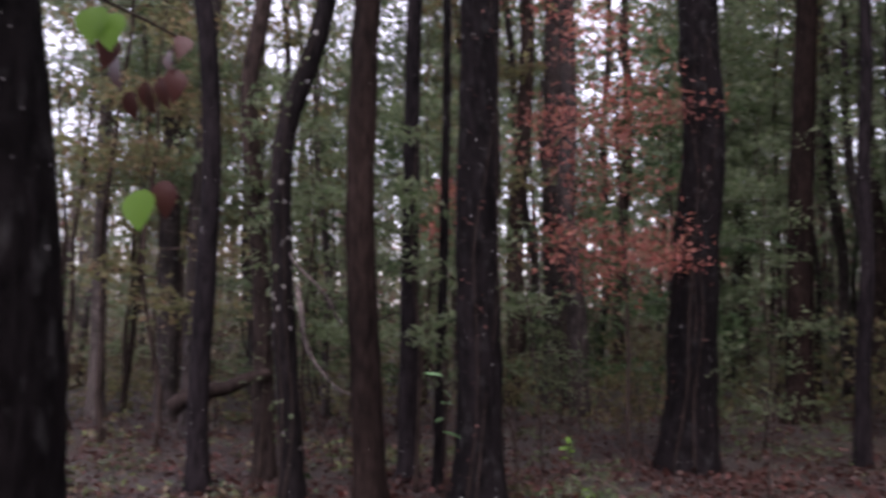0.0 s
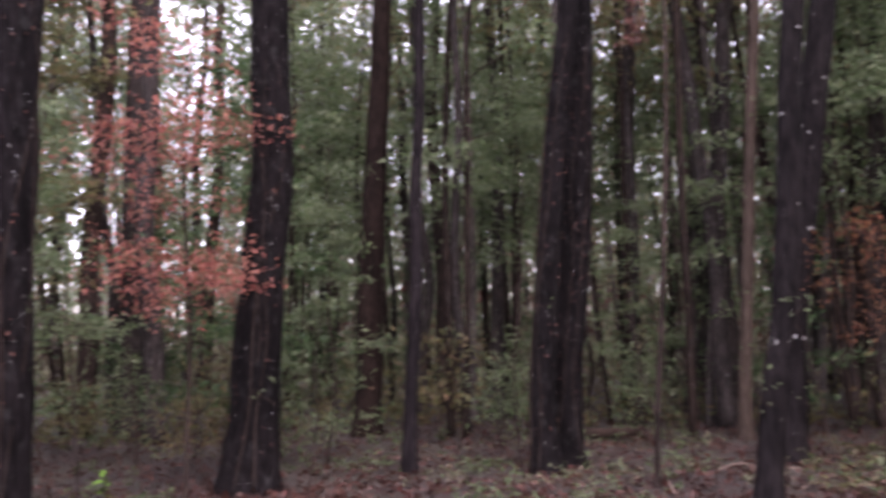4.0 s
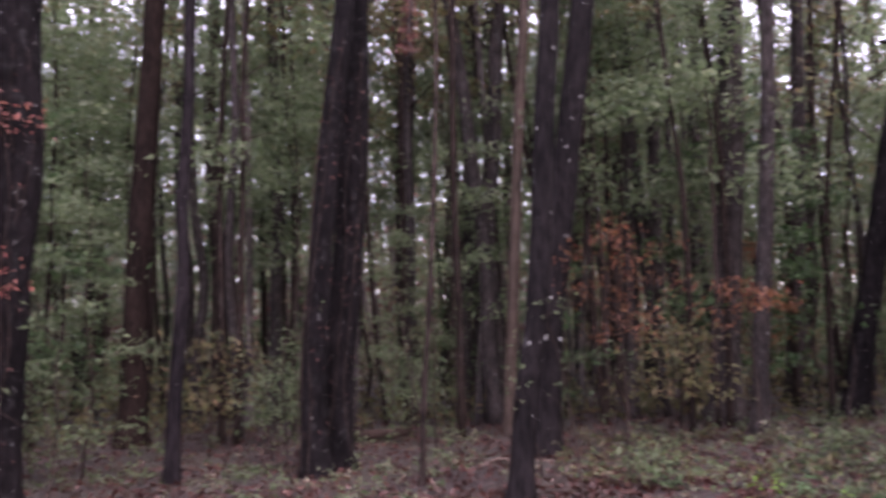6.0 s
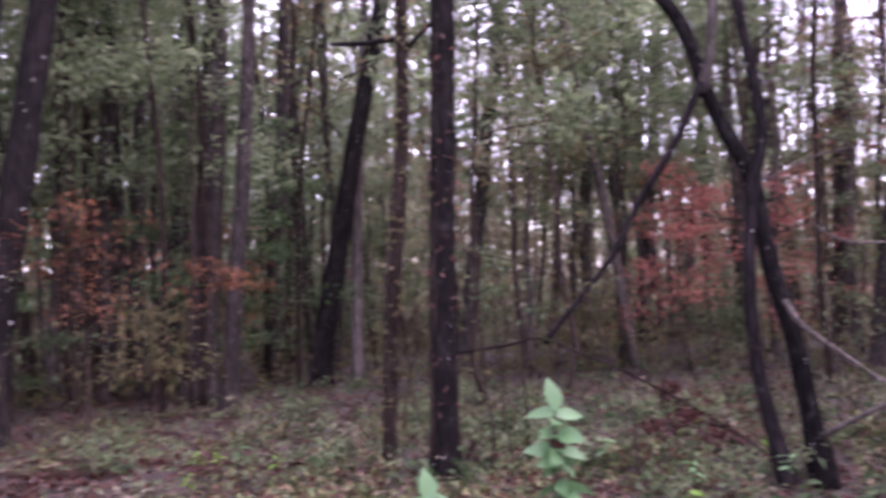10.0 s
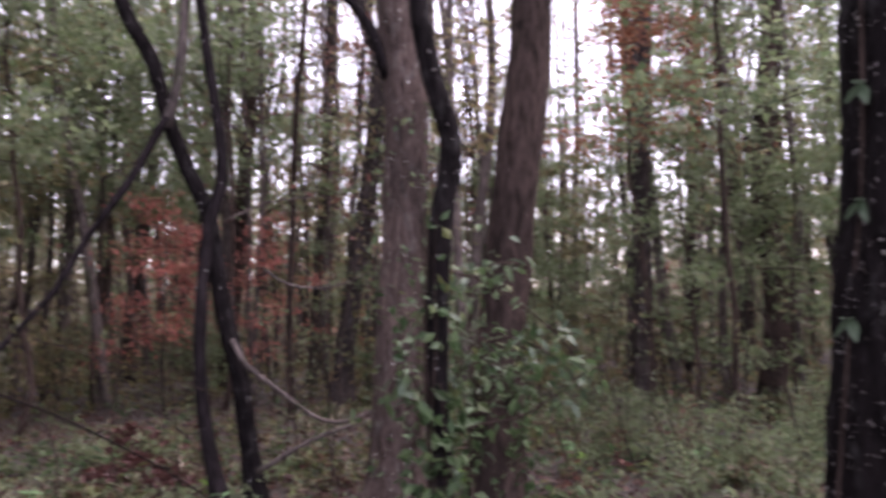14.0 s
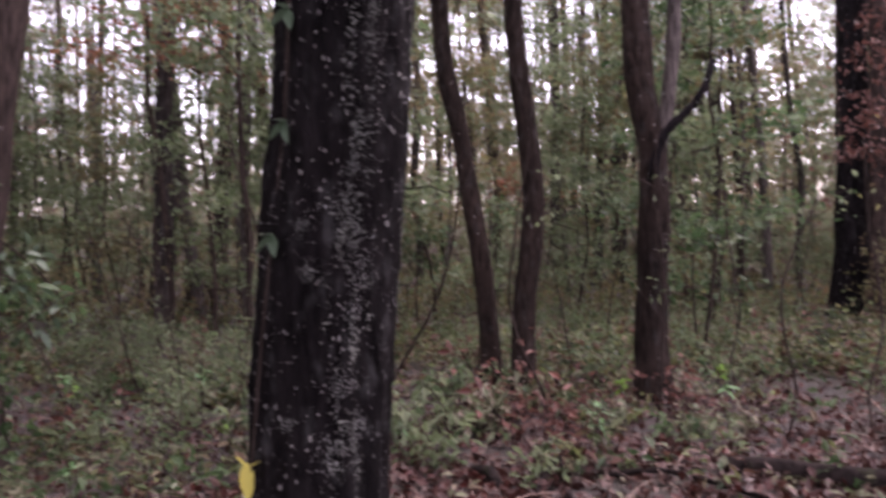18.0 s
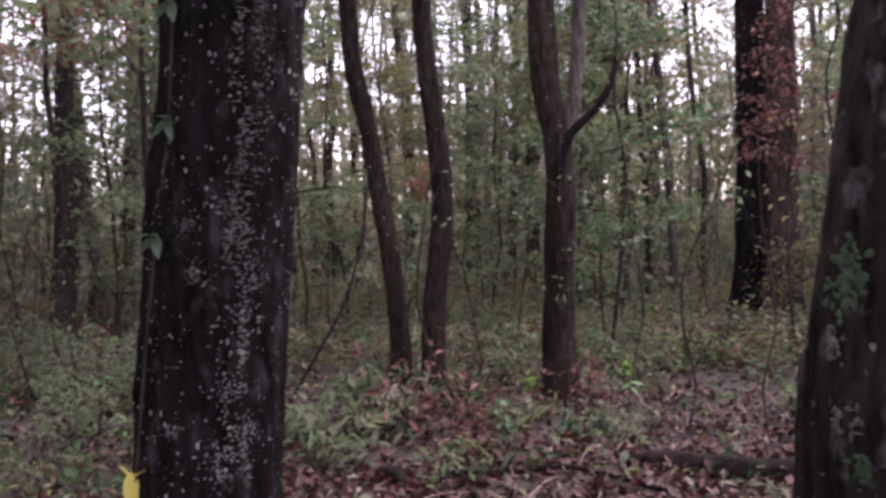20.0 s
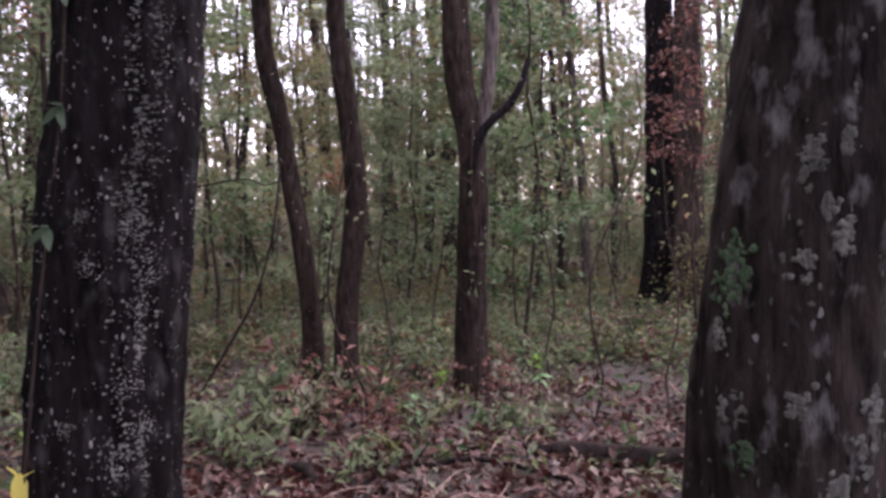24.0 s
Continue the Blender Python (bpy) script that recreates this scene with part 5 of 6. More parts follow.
FRESH_LEAF = leaf_mesh(LEAF_FRESH, 0.1, 0.04)
PALE_LEAF = leaf_mesh(LEAF_BRIGHT, 0.14, 0.045)
small_seedling(0.92, 6.34, 0.68, FRESH_LEAF, 8, "small yellow-green seedling in the litter", 53)
small_seedling(0.0, 4.8, 1.28, PALE_LEAF, 5, "tall thin seedling with a few pale leaves", 54)
small_seedling(1.1, 6.6, 0.25, FRESH_LEAF, 9, "low bright green seedling in the litter", 55)
sg = np.random.default_rng(56)
for i in range(44):
    az, d = sg.uniform(-172, -52), sg.uniform(4.7, 8.5)
    x, y = spot(az, d)
    small_seedling(x, y, sg.uniform(0.2, 0.5), (FRESH_LEAF, PALE_LEAF, VINE_LEAF)[i % 3], int(sg.integers(6, 10)), "small green seedling standing in the leaf litter", 500 + i)


def vine_tangle():
    g = np.random.default_rng(61)
    e = thing("leafy_vine", 5.55, -2.05, 0, "tangle of glossy green vine leaves round a twisted trunk", "vine")
    o = np.array([5.55, -2.05, 0])
    arcs = (
        [(5.55, -2.05, -0.05), (5.59, -2.07, 1.04), (5.65, -2.10, 1.55), (5.67, -2.16, 1.68), (5.67, -2.33, 1.67), (5.66, -2.53, 1.55), (5.64, -2.74, 1.39), (5.61, -2.90, 1.21), (5.59, -3.03, 0.99)],
        [(5.55, -2.05, -0.05), (5.57, -2.11, 0.86), (5.61, -2.21, 1.15), (5.63, -2.33, 1.27), (5.63, -2.49, 1.33), (5.61, -2.68, 1.26), (5.59, -2.84, 1.14), (5.58, -2.94, 0.96)],
        [(5.55, -2.05, -0.05), (5.57, -2.08, 0.81), (5.62, -2.15, 1.03), (5.64, -2.26, 1.18), (5.64, -2.43, 1.17), (5.63, -2.59, 1.10), (5.62, -2.71, 0.97)],
        [(5.55, -2.05, -0.05), (5.59, -2.03, 0.87), (5.65, -1.99, 1.04), (5.71, -1.92, 1.16), (5.76, -1.85, 1.07), (5.80, -1.77, 0.89)],
        [(5.55, -2.05, -0.05), (5.59, -2.09, 1.04), (5.63, -2.18, 1.33), (5.65, -2.28, 1.55), (5.65, -2.40, 1.73), (5.64, -2.56, 1.75), (5.65, -2.66, 1.69)],
        [(5.55, -2.05, -0.05), (5.54, -2.11, 0.69), (5.57, -2.29, 0.85), (5.55, -2.50, 0.87), (5.54, -2.72, 0.98), (5.51, -2.94, 1.13), (5.50, -3.07, 1.16)],
    )
    for a in arcs:
        line = smooth_line([np.array(p) - o for p in a], 0.1)
        v, f = tube(line, np.linspace(0.013, 0.004, len(line)), 6, 0.1)
        part("vine_stem", solid(v, f, TWIG), e)
        n = len(line)
        for _ in range(46):
            k = int(n * (0.38 + 0.62 * g.uniform() ** 0.8)) - 1
            p = line[k] + g.normal(0, 0.055, 3)
            leaf_at(e, VINE_LEAF if g.uniform() < 0.6 else VINE_LEAF_DULL, p, g.uniform(0, 360), g.uniform(-65, 5), g.uniform(-35, 35), g.uniform(0.55, 1.0))
    return e


def creeper(trunk, low, high, n, leaf, material, label, seed, reach=0.06, facing=180.0, fan=110.0):
    """Ivy on a trunk: thin stems that climb the bark and leaves that stand off it."""
    g = np.random.default_rng(seed)
    o = trunk[0].matrix_basis.translation
    e = thing("creeper", o.x, o.y, 0, label, "creeper")
    for _ in range(3):
        th = facing + g.uniform(-fan, fan)
        pts = []
        for z in np.linspace(max(0.03, low - 0.3), high, 7):
            pts.append(skin(trunk, th, z, 0.008))
            th += g.normal(0, 14)
        line = smooth_line(pts, 0.12)
        v, f = tube(line, np.linspace(0.008, 0.003, len(line)), 5, 0.15, seed)
        part("vine_stem", solid(v, f, TWIG), e)
    places = [skin(trunk, facing + g.uniform(-fan, fan), low + (high - low) * g.uniform(0, 1), abs(g.normal(0, reach))) + g.normal(0, 0.012, 3) for _ in range(n)]
    v, f = leaves(g, places, leaf, flat=0.3, wide=0.6, droop=0.5)
    tagged(part("foliage", solid(v, f, material, smooth=False), e), kind="stuff")
    return e


creeper(w1180, 0.3, 4.4, 260, 0.06, LEAF_OLIVE, "creeper with small brown-green leaves up a slim trunk", 711)
creeper(slim_near, 0.5, 3.8, 110, 0.05, LEAF_BROWN, "sparse creeper with dull leaves on a dark trunk", 712)
creeper(clad, 0.4, 6.0, 480, 0.085, LEAF_OLIVE, "shaggy creeper covering a leaning dark trunk", 713, 0.1)
creeper(syc, 0.2, 3.2, 190, 0.07, LEAF_VINE, "green creeper about the foot of a pale trunk", 714, 0.07)
creeper(twist, 0.3, 2.0, 150, 0.075, LEAF_VINE, "glossy green creeper winding up a twisted trunk", 715, 0.08)

# thick dark leaves added to stand in for the shaded feet of both trunks
creeper(leaner, 0.0, 1.25, 300, 0.085, LEAF_DEEP, "dark ivy added as shade about the foot of a brown trunk", 716, 0.09)
creeper(twist, 0.0, 1.1, 170, 0.08, LEAF_DEEP, "dark ivy added as shade about the foot of a twisted trunk", 717, 0.09)
creeper(grey_start, 0.1, 4.2, 150, 0.035, LEAF_BROWN, "tufts of dry moss on rough grey bark", 718, 0.012)
creeper(t12, 0.1, 4.5, 150, 0.035, LEAF_BROWN, "tufts of dry moss on black bark", 719, 0.012)
creeper(t6, 0.3, 4.0, 130, 0.05, LEAF_GREEN, "thin green creeper on a leaning trunk", 720, 0.04)
creeper(t15R, 0.2, 5.0, 170, 0.04, LEAF_BROWN, "tufts of dry moss on black bark", 721, 0.015)
creeper(t15L, 0.2, 5.0, 130, 0.04, LEAF_BROWN, "tufts of dry moss on black bark", 722, 0.015)

vine_tangle()
bough_plant(
    "vine_bush", (6.37, -2.5),
    [(5.92, -2.42, 1.77), (5.85, -2.64, 1.73), (5.88, -2.53, 1.36), (5.81, -2.72, 1.22), (5.76, -2.87, 1.19), (5.68, -3.04, 1.09), (5.79, -2.80, 1.02), (5.94, -2.34, 1.37), (5.93, -2.39, 1.07), (6.02, -2.05, 1.47), ],
    LEAF_VINE, "loose mass of green vine leaves about the trunks", "vine", 0.08, 6, 0.2, r=0.014, seed=43, top=1.4,
)


def trunk_vine():
    """A thin climber on the thick black trunk: a stem, three leaf tufts and one yellow leaf."""
    o = big[0].matrix_basis.translation
    e = thing("climbing_vine", o.x, o.y, 0, "thin climbing vine with few leaves on a black trunk", "vine")
    line = smooth_line([skin(big, 80, 0.05, 0.01), skin(big, 86, 0.6, 0.008), skin(big, 92, 1.2, 0.008), skin(big, 90, 1.8, 0.008), skin(big, 95, 2.5, 0.008)], 0.08)
    v, f = tube(line, 0.005, 5)
    part("vine_stem", solid(v, f, TWIG), e)
    for z in (1.42, 1.74, 2.06):
        for k, (yaw, up) in enumerate(((120, 10), (150, -55), (60, -40))):
            leaf_at(e, VINE_LEAF_DULL, skin(big, 94, z, 0.012), yaw, up, 20 * k, 0.62)
    yl = leaf_mesh(LEAF_YELLOW, 0.11, 0.05, curl=0.1)
    leaf_at(e, yl, skin(big, 86, 0.77, 0.02), 170, -78, 0, 1.0, "yellow_leaf", "bright yellow withered leaf")
    leaf_at(e, yl, skin(big, 88, 0.76, 0.02), 200, 35, 0, 0.45, "yellow_leaf", "bright yellow withered leaf")
    leaf_at(e, yl, skin(big, 84, 0.76, 0.02), 40, 50, 0, 0.4, "yellow_leaf", "bright yellow withered leaf")
    return e


trunk_vine()


def overhang():
    """A twig of the near black tree that hangs into view with brown and green leaves."""
    g = np.random.default_rng(71)
    e = near_dark[0]
    o = e.matrix_basis.translation
    twig = [(-1.15, 2.1, 2.5), (-1.0, 2.28, 2.42), (-0.85, 2.35, 2.36), (-0.72, 2.4, 2.3)]
    limb(e, twig, 0.008, 0.003, "hanging_twig", "thin hanging twig with brown leaves", TWIG, 6)
    for x, y, z in ((-0.91, 2.33, 2.24), (-0.88, 2.35, 2.15), (-0.84, 2.36, 2.18), (-0.78, 2.38, 2.28), (-0.74, 2.39, 2.32), (-0.8, 2.38, 2.2), (-0.93, 2.31, 2.3), (-0.76, 2.37, 2.22)):
        leaf_at(e, RUST_LEAF, (x - o.x, y - o.y, z), g.uniform(-120, -60), -65 + g.uniform(-25, 25), g.uniform(-50, 50), g.uniform(0.65, 0.95))
    for x, y, z in ((-0.97, 2.31, 2.38), (-0.92, 2.31, 2.36), (-0.84, 2.35, 1.87)):
        leaf_at(e, NEAR_LEAF, (x - o.x, y - o.y, z), -80, -62, 15, 1.15)
    limb(e, [(-0.85, 2.35, 2.36), (-0.83, 2.36, 2.1), (-0.84, 2.35, 1.86)], 0.003, 0.002, "hanging_twig", "", TWIG, 5)
    leaf_at(e, RUST_LEAF, (-0.78 - o.x, 2.37 - o.y, 1.9), -80, -75, 0, 0.9)


overhang()

# ---- fallen wood ----


def fallen(name, pts, r0, r1, label, material, category="log", sides=12):
    x, y = pts[0][0], pts[0][1]
    e = thing(name, x, y, 0, label, category)
    line = smooth_line([(p[0] - x, p[1] - y, p[2]) for p in pts], 0.1)
    v, f = tube(line, np.linspace(r0, r1, len(line)), sides, 0.22, r0 * 50, freq=7.0)
    part("wood", solid(v, f, material), e)
    return e


fallen("fallen_log", [(3.25, -5.76, 0.03), (3.0, -5.82, 0.05), (2.6, -5.93, 0.04), (1.9, -6.15, 0.06), (1.2, -6.3, 0.03)], 0.06, 0.08, "black rotting log half sunk in leaf litter", ROTTEN)
fallen("dead_branch", [(3.7, -5.2, 0.02), (3.45, -5.35, 0.07), (3.1, -5.4, 0.05), (2.6, -5.3, 0.03)], 0.02, 0.012, "black rotten branch lying on the litter", ROTTEN, "branch", 8)
fallen("fallen_log", [(6.9, 10.4, 0.08), (7.7, 10.35, 0.1), (8.6, 10.3, 0.08)], 0.09, 0.07, "dark fallen log among the leaf litter", DEAD_WOOD)
fallen("broken_branch", [(-2.5, 7.95, 0.72), (-2.3, 8.0, 0.86), (-2.03, 8.05, 0.9), (-1.8, 8.15, 1.0), (-1.66, 8.25, 1.02)], 0.085, 0.05, "shaggy broken branch lodged between two trunks", BARK_BROWN, "branch")
fallen("dead_branch", [(7.3, 1.5, 1.85), (7.53, 0.87, 1.66), (7.6, 0.49, 1.41), (7.66, -0.22, 1.16), (7.7, -0.9, 0.9)], 0.006, 0.004, "thin dead branch slung between trunks", DEAD_WOOD, "branch", 6)
fallen("dead_branch", [(7.6, 1.6, 1.0), (7.67, 1.17, 1.05), (7.73, 0.9, 1.09), (7.79, 0.55, 0.93), (7.83, 0.25, 0.79), (7.9, -0.4, 0.4), (8.0, -0.9, 0.02)], 0.013, 0.007, "thin dead branch fallen over the brush", ROTTEN, "branch", 6)
fallen("dead_branch", [(5.97, -5.3, 1.68), (5.77, -5.54, 1.74), (5.61, -5.73, 1.77), (5.53, -5.81, 1.72), (5.44, -5.9, 1.76), (5.38, -5.96, 1.82)], 0.008, 0.005, "thin crooked bare twig held between trunks", ROTTEN, "branch", 6)
fallen("bare_sapling", [(6.02, -5.4, -0.03), (5.82, -5.64, 0.49), (5.67, -5.8, 0.87), (5.58, -5.9, 1.29), (5.54, -5.95, 1.68), (5.51, -5.98, 2.06), (5.5, -6.0, 2.6)], 0.013, 0.006, "thin dark bare stem bending as it rises", BARK_STEM, "sapling", 7)

fallen("rotten_wood", [(4.46, -4.89, -0.03), (4.22, -4.82, 0.03), (4.03, -4.7, -0.03)], 0.045, 0.03, "black rotten wood sunk in the leaf litter", ROTTEN, "dead wood", 9)
fallen("rotten_wood", [(3.8, -5.78, -0.03), (3.6, -5.74, 0.025), (3.4, -5.71, -0.02)], 0.04, 0.03, "black rotten wood sunk in the leaf litter", ROTTEN, "dead wood", 9)
fallen("dead_branch", [(4.11, -5.38, 0.04), (3.95, -5.05, 0.09), (3.74, -4.64, 0.03)], 0.03, 0.018, "dark crooked branch lying on the litter", ROTTEN, "branch", 8)
fallen("rotten_wood", [(4.74, -10.64, 0.1), (4.45, -10.6, 0.16), (4.14, -10.55, 0.08)], 0.14, 0.1, "low dark mound of rotting wood and leaves", ROTTEN, "dead wood", 10)
fallen("rotten_stump", [(7.62, -13.7, -0.05), (7.6, -13.72, 0.18), (7.63, -13.7, 0.36)], 0.2, 0.13, "short dark rotten stump in the undergrowth", DEAD_WOOD, "stump", 12)


def brush_pile(x, y, seed):
    """A dark heap of dead twigs and brown leaves."""
    g = np.random.default_rng(seed)
    e = thing("brush_pile", x, y, floor_height(x, y), "dark heap of dead twigs and brown leaves", "brush pile")
    for _ in range(6):
        a, ln_ = g.uniform(0, 6.28), g.uniform(0.25, 0.6)
        z = g.uniform(0.02, 0.3)
        c = np.array([g.normal(0, 0.3), g.normal(0, 0.3), z])
        d = np.array([math.cos(a), math.sin(a), g.normal(0, 0.25)]) * ln_ * 0.5
        line = smooth_line([c - d, c + g.normal(0, 0.04, 3), c + d], 0.15)
        line[:, 2] = np.maximum(line[:, 2], 0.01)
        v, f = tube(line, np.linspace(0.014, 0.006, len(line)), 5)
        part("twig", solid(v, f, ROTTEN), e)
    pl = []
    for _ in range(900):
        r = abs(g.normal(0, 0.5))
        a = g.uniform(0, 6.28)
        pl.append((r * math.cos(a), r * math.sin(a), max(0.02, (0.38 - r * 0.4) * g.uniform(0.3, 1.0))))
    v, f = leaves(g, pl, 0.085, flat=0.3, wide=0.6)
    tagged(part("dead_leaves", solid(v, f, LEAF_RUST, smooth=False), e), kind="stuff")
    return e


brush_pile(11.3, 0.1, 81)
brush_pile(9.6, -0.1, 82)
tw = np.random.default_rng(91)
for i in range(130):
    az, d = tw.uniform(-176, 10), 3.9 + 9 * tw.uniform() ** 1.6
    x, y = spot(az, d)
    a, ln_ = tw.uniform(0, 6.28), tw.uniform(0.3, 1.1)
    z = floor_height(x, y)
    ca, sa = math.cos(a) * ln_, math.sin(a) * ln_
    k = tw.normal(0, 0.12)
    r = tw.uniform(0.004, 0.011)
    fallen("dry_twig", [(x, y, z + 0.02), (x + ca * 0.5 - sa * k, y + sa * 0.5 + ca * k, z + tw.uniform(0.04, 0.14)), (x + ca, y + sa, z + 0.02)], r, r * 0.5, "dry pale twig lying on the leaf litter", DRY_TWIG if i % 3 else DEAD_WOOD, "twig", 5)

for i in range(46):
    az, d = tw.uniform(-160, -124), 3.8 + 2.6 * tw.uniform()
    x, y = spot(az, d)
    a, ln_ = tw.uniform(0, 6.28), tw.uniform(0.5, 1.3)
    z = floor_height(x, y)
    ca, sa = math.cos(a) * ln_, math.sin(a) * ln_
    k, r = tw.choice((-1, 1)) * tw.uniform(0.08, 0.3), tw.uniform(0.0025, 0.0055)
    fallen("curved_twig", [(x, y, z + 0.02), (x + ca * 0.33 - sa * k, y + sa * 0.33 + ca * k, z + tw.uniform(0.03, 0.12)), (x + ca * 0.7 - sa * k, y + sa * 0.7 + ca * k, z + tw.uniform(0.03, 0.1)), (x + ca, y + sa, z + 0.02)], r, r * 0.5, "thin curved pale twig lying on the leaf litter", DRY_TWIG, "twig", 5)


def low_plant(seed, h, n, material, leaf, look_):
    """A low leafy plant of several arching stems, to be copied."""
    g = np.random.default_rng(seed)
    e = thing("low_plant", 0, 0, -50, look_, "plant", "low plants in the litter")
    lines = []
    for _ in range(n):
        p = limb_line(g, (g.normal(0, 0.04), g.normal(0, 0.04), -0.02), g.uniform(0, 6.28), h * g.uniform(0.8, 1.4), g.uniform(0.7, 2.2), n=4)
        p[-1][2] -= h * 0.12
        v, f = tube(p, np.linspace(0.005, 0.002, len(p)), 4)
        part("stem", solid(v, f, TWIG), e)
        lines.append(p)
    v, f = leaves(g, spray(g, lines, 13, 0.035, 0.03), leaf, flat=0.65, wide=0.42)
    tagged(part("foliage", solid(v, f, material, smooth=False), e), kind="stuff")
    return e


LOW = [
    low_plant(601, 0.34, 7, LEAF_UNDER, 0.085, "low leafy green and tan plant in the litter"),
    low_plant(602, 0.26, 6, LEAF_DEEP, 0.085, "low dark blue-green leafy plant in the litter"),
    low_plant(603, 0.42, 7, LEAF_GREEN, 0.08, "arching green leafy plant in the litter"),
    low_plant(604, 0.5, 6, LEAF_BROWN, 0.075, "withered brown plant standing in the litter"),
    low_plant(605, 0.3, 7, LEAF_PALE, 0.075, "low pale straw-green plant in the litter"),
]
lp = np.random.default_rng(606)
stands = [(6.13, -6.32), (6.09, -6.61), (5.74, -6.8), (5.04, -6.41), (4.94, -6.7), (4.33, -6.16), (5.31, -5.43), (4.81, -4.75), (5.16, -5.9), (3.99, -7.72), (4.67, -8.27), (3.83, -6.26), (5.5, -6.3), (4.68, -8.98)]
kinds = [1, 2, 1, 0, 1, 1, 2, 2, 4, 0, 2, 1, 2, 0]
for _ in range(150):
    az, d = lp.uniform(-172, -88), lp.uniform(6.2, 13.5)
    if noise.noise(Vector((az * 0.11, d * 0.7, 4.0))) > -0.1:
        stands.append(spot(az, d))
        kinds.append(int(lp.choice((0, 0, 1, 2, 2, 3, 3, 4, 4))))
for _ in range(45):
    stands.append(spot(lp.uniform(-90, -48), lp.uniform(6.4, 12)))
    kinds.append(int(lp.choice((0, 1, 2, 2, 4))))
for _ in range(17):
    stands.append(spot(lp.uniform(-156, -126), lp.uniform(5.2, 7.6)))
    kinds.append(int(lp.choice((0, 1, 0, 2, 4, 3))))
for (x, y), k in zip(stands, kinds):
    t = copy_thing(LOW[k], pose(x, y, floor_height(x, y), 0, 0, lp.uniform(0, 360)))
    sc = lp.uniform(0.7, 1.3)
    t.scale = (sc, sc, sc)
for t in LOW:
    for o in list(t.children_recursive) + [t]:
        bpy.data.objects.remove(o)

# ---- litter and undergrowth ----


def scatter(n, near, far, a0, a1, g):
    az = g.uniform(a0, a1, n)
    d = near + (far - near) * g.uniform(0, 1, n) ** 1.5
    return [(*spot(a, q), 0.0) for a, q in zip(az, d)]


def disc(n, radius, g):
    r, a = radius * np.sqrt(g.uniform(0, 1, n)), g.uniform(0, 2 * math.pi, n)
    return [(0.8 + q * math.cos(b), -0.7 + q * math.sin(b), 0.0) for q, b in zip(r, a)]


g = np.random.default_rng(31)
pl = []
for x, y, _ in scatter(106000, 3.2, 26, -184, 34, g):
    if noise.noise(Vector((x * 1.3, y * 1.3, 21.0))) + 0.6 * noise.noise(Vector((x * 3.7, y * 3.7, 2.0))) < -0.22 and g.uniform() < 0.2:
        continue
    pl.append((x, y, floor_height(x, y) + 0.018 + abs(g.normal(0, 0.015))))
pl += [(x, y, floor_height(x, y) + 0.012 + abs(g.normal(0, 0.012))) for x, y, _ in disc(26000, 4.4, g) + scatter(16000, 4.0, 16, 34, 176, g)]
v, f = leaves(g, pl, 0.064, flat=0.42, wide=0.62, droop=-0.12)
tagged(new("leaf_litter", solid(v, f, LEAF_FALLEN, smooth=False)), "damp brown and russet fallen leaves", "fallen leaves", kind="stuff")
pl = []
for x, y, _ in scatter(15000, 3.4, 9.5, -180, 30, g) + scatter(17000, 8.0, 19, -100, 32, g) + scatter(11000, 3.4, 9.5, -174, -118, g) + disc(3200, 4.0, g) + scatter(2600, 3.4, 9.5, 30, 180, g):
    if noise.noise(Vector((x * 0.9, y * 0.9, 31.0))) + 0.5 * noise.noise(Vector((x * 3.1, y * 3.1, 12.0))) > -0.12:
        pl.append((x, y, floor_height(x, y) + 0.02 + abs(g.normal(0, 0.02))))
v, f = leaves(g, pl, 0.066, flat=0.35, wide=0.7, droop=-0.1)
tagged(new("leaf_litter", solid(v, f, LEAF_RUSSET, smooth=False)), "large curled russet and mauve fallen leaves", "fallen leaves", kind="stuff")
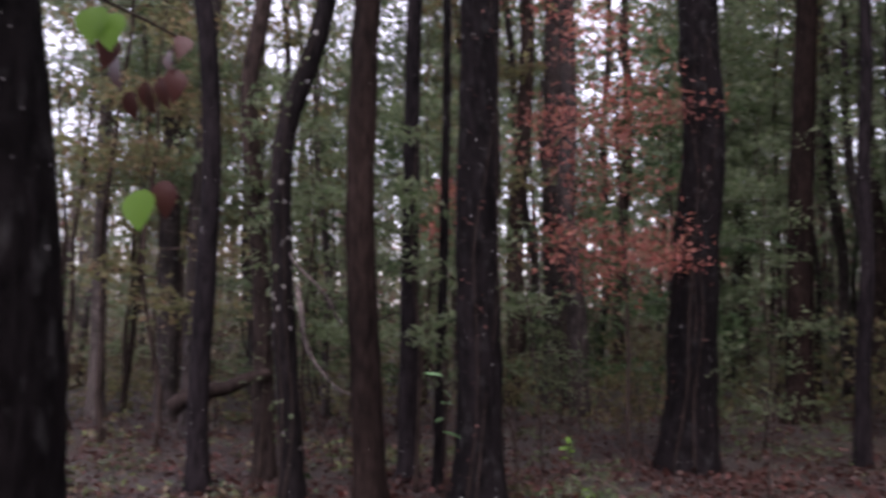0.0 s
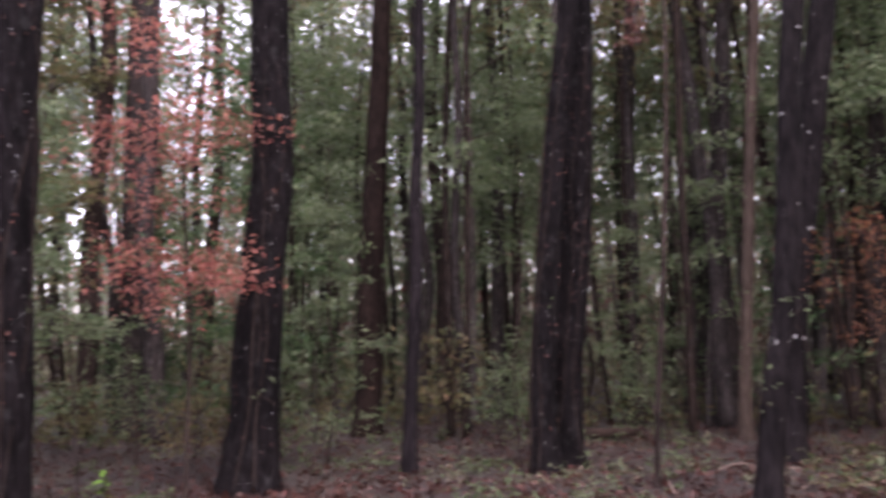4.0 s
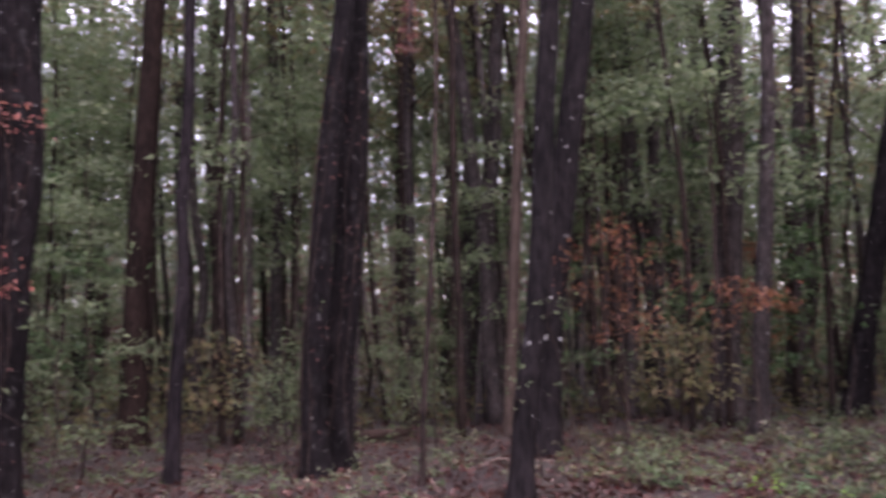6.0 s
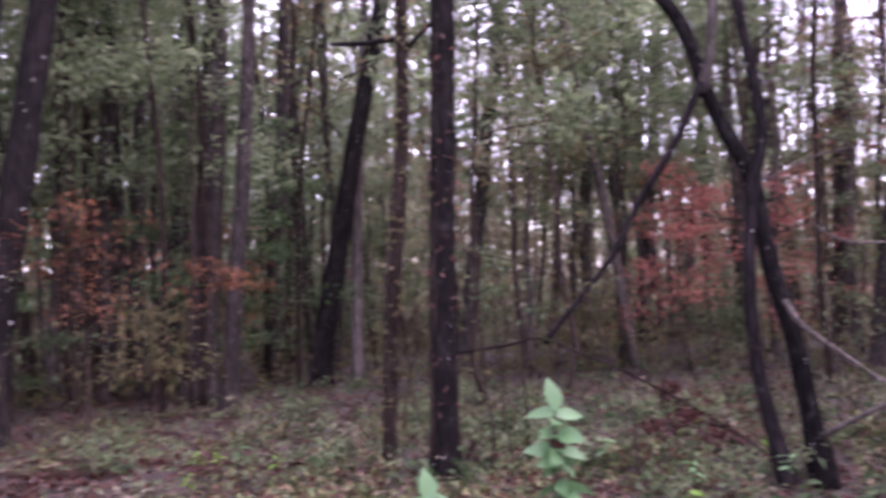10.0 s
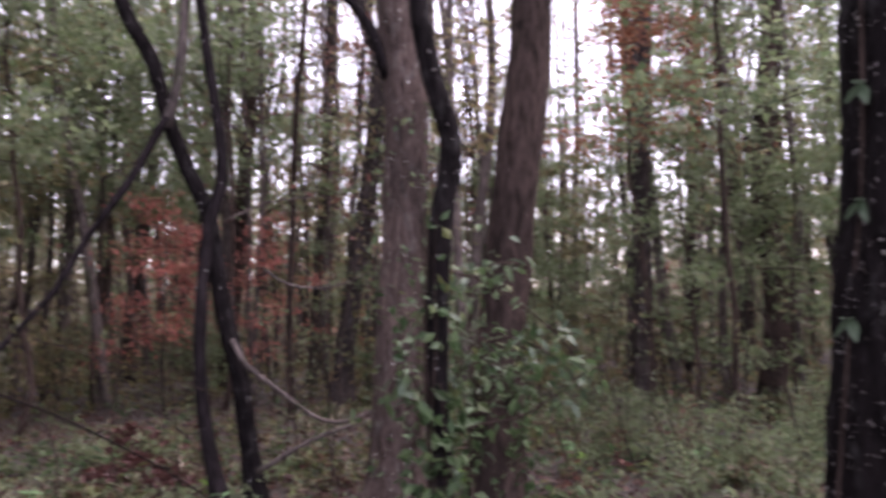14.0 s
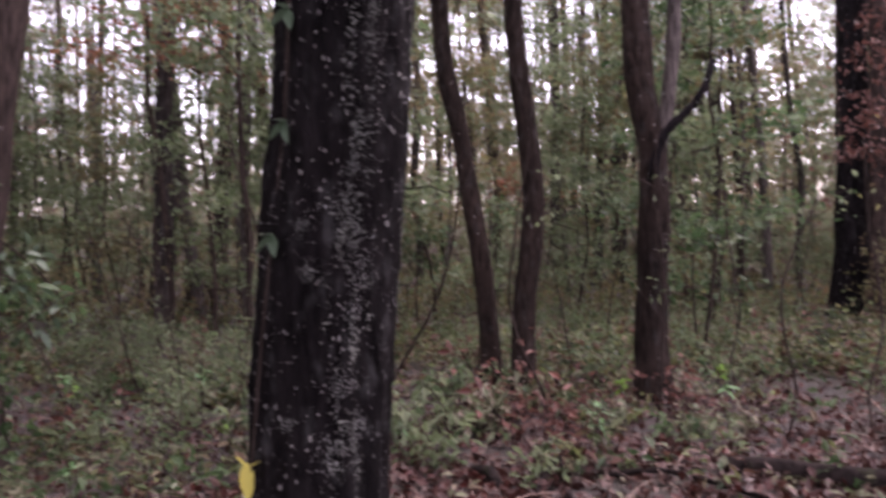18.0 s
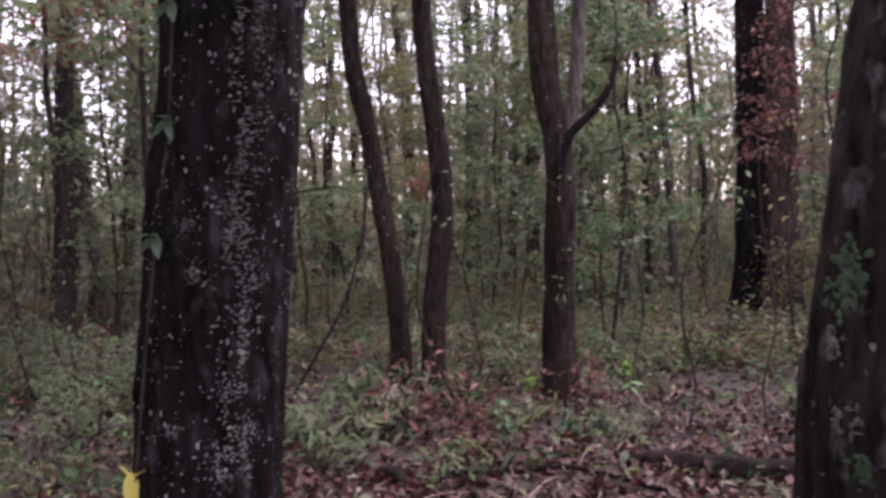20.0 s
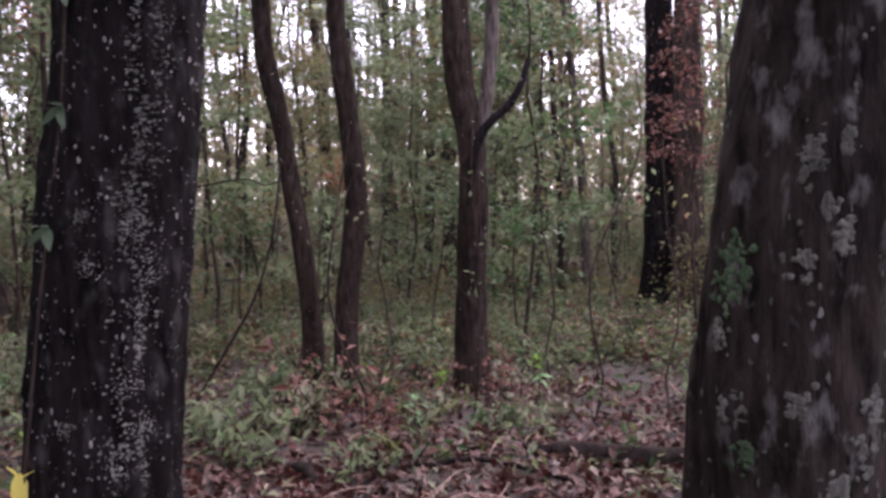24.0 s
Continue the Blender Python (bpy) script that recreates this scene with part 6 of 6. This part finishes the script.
for mat_, leaf_, n_, near, far, a0, a1, bare, tall, seed, words in (
    (LEAF_UNDER, 0.08, 4600, 4.6, 20, -178, -62, 0.22, 0.3, 5.0, "low green seedlings and creepers over the litter"),
    (LEAF_UNDER, 0.085, 4200, 8.2, 20, -132, -96, 0.12, 0.34, 2.0, "low green and tan undergrowth"),
    (LEAF_UNDER, 0.09, 6500, 7.8, 20, -178, -132, 0.1, 0.45, 2.0, "knee-high green and tan undergrowth"),
    (LEAF_DEEP, 0.085, 2400, 5.5, 20, -178, -60, 0.14, 0.42, 11.0, "dark green leafy undergrowth"),
    (LEAF_GREEN, 0.08, 3200, 9.5, 18, -172, -126, 0.0, 0.34, 9.0, "fresh green plants further over the litter"),
    (LEAF_PALE, 0.07, 2200, 4.6, 20, -178, -84, 0.14, 0.22, 8.0, "pale green and straw-coloured small plants"),
    (LEAF_GREEN, 0.07, 3200, 6.6, 22, -90, 0, 0.22, 0.26, 5.0, "green seedlings in the leaf litter"),
    (LEAF_PALE, 0.06, 700, 6.6, 20, -84, -14, 0.12, 0.2, 3.0, "pale straw-coloured plants in the litter"),
    (LEAF_UNDER, 0.085, 1200, 8.0, 26, 0, 28, 0.15, 0.26, 5.0, "sparse green seedlings in the leaf litter"),
    (LEAF_UNDER, 0.085, 2600, 4.5, 20, 28, 182, 0.1, 0.35, 7.0, "scattered green seedlings and creepers over the litter"),
    (LEAF_UNDER, 0.072, 2500, 5.2, 13, -98, -44, 0.12, 0.2, 13.0, "low mixed green and brown plants covering the litter"),
    (LEAF_OLIVE, 0.12, 5000, 15, 42, -178, 26, -0.3, 0.8, 6.0, "brushy olive undergrowth further back"),
):
    places = []
    for x, y, _ in scatter(n_, near, far, a0, a1, g):
        if noise.noise(Vector((x * 0.55, y * 0.55, seed))) + 0.7 * noise.noise(Vector((x * 2.3, y * 2.3, seed))) < bare:
            continue
        if -6.9 < y < -4 and x < 4.4 and g.uniform() < 0.85:
            continue
        if -8.6 < y < -4 and 2.5 < x < 7.2 and g.uniform() < 0.55:
            continue
        h = g.uniform(0.15, 1.0) ** 1.5 * tall + 0.03
        z = floor_height(x, y)
        lean = g.normal(0, 0.35, 2)
        for _k in range(int(g.integers(7, 15))):
            u = g.uniform(0.15, 1.0)
            places.append((x + lean[0] * h * u + g.normal(0, 0.05), y + lean[1] * h * u + g.normal(0, 0.05), z + h * u))
    v, f = leaves(g, places, leaf_, flat=0.35, wide=0.45, droop=0.15)
    tagged(new("undergrowth", solid(v, f, mat_, smooth=False)), words, "undergrowth", kind="stuff")
for t in SAP.values():
    for o in list(t.children_recursive) + [t]:
        bpy.data.objects.remove(o)
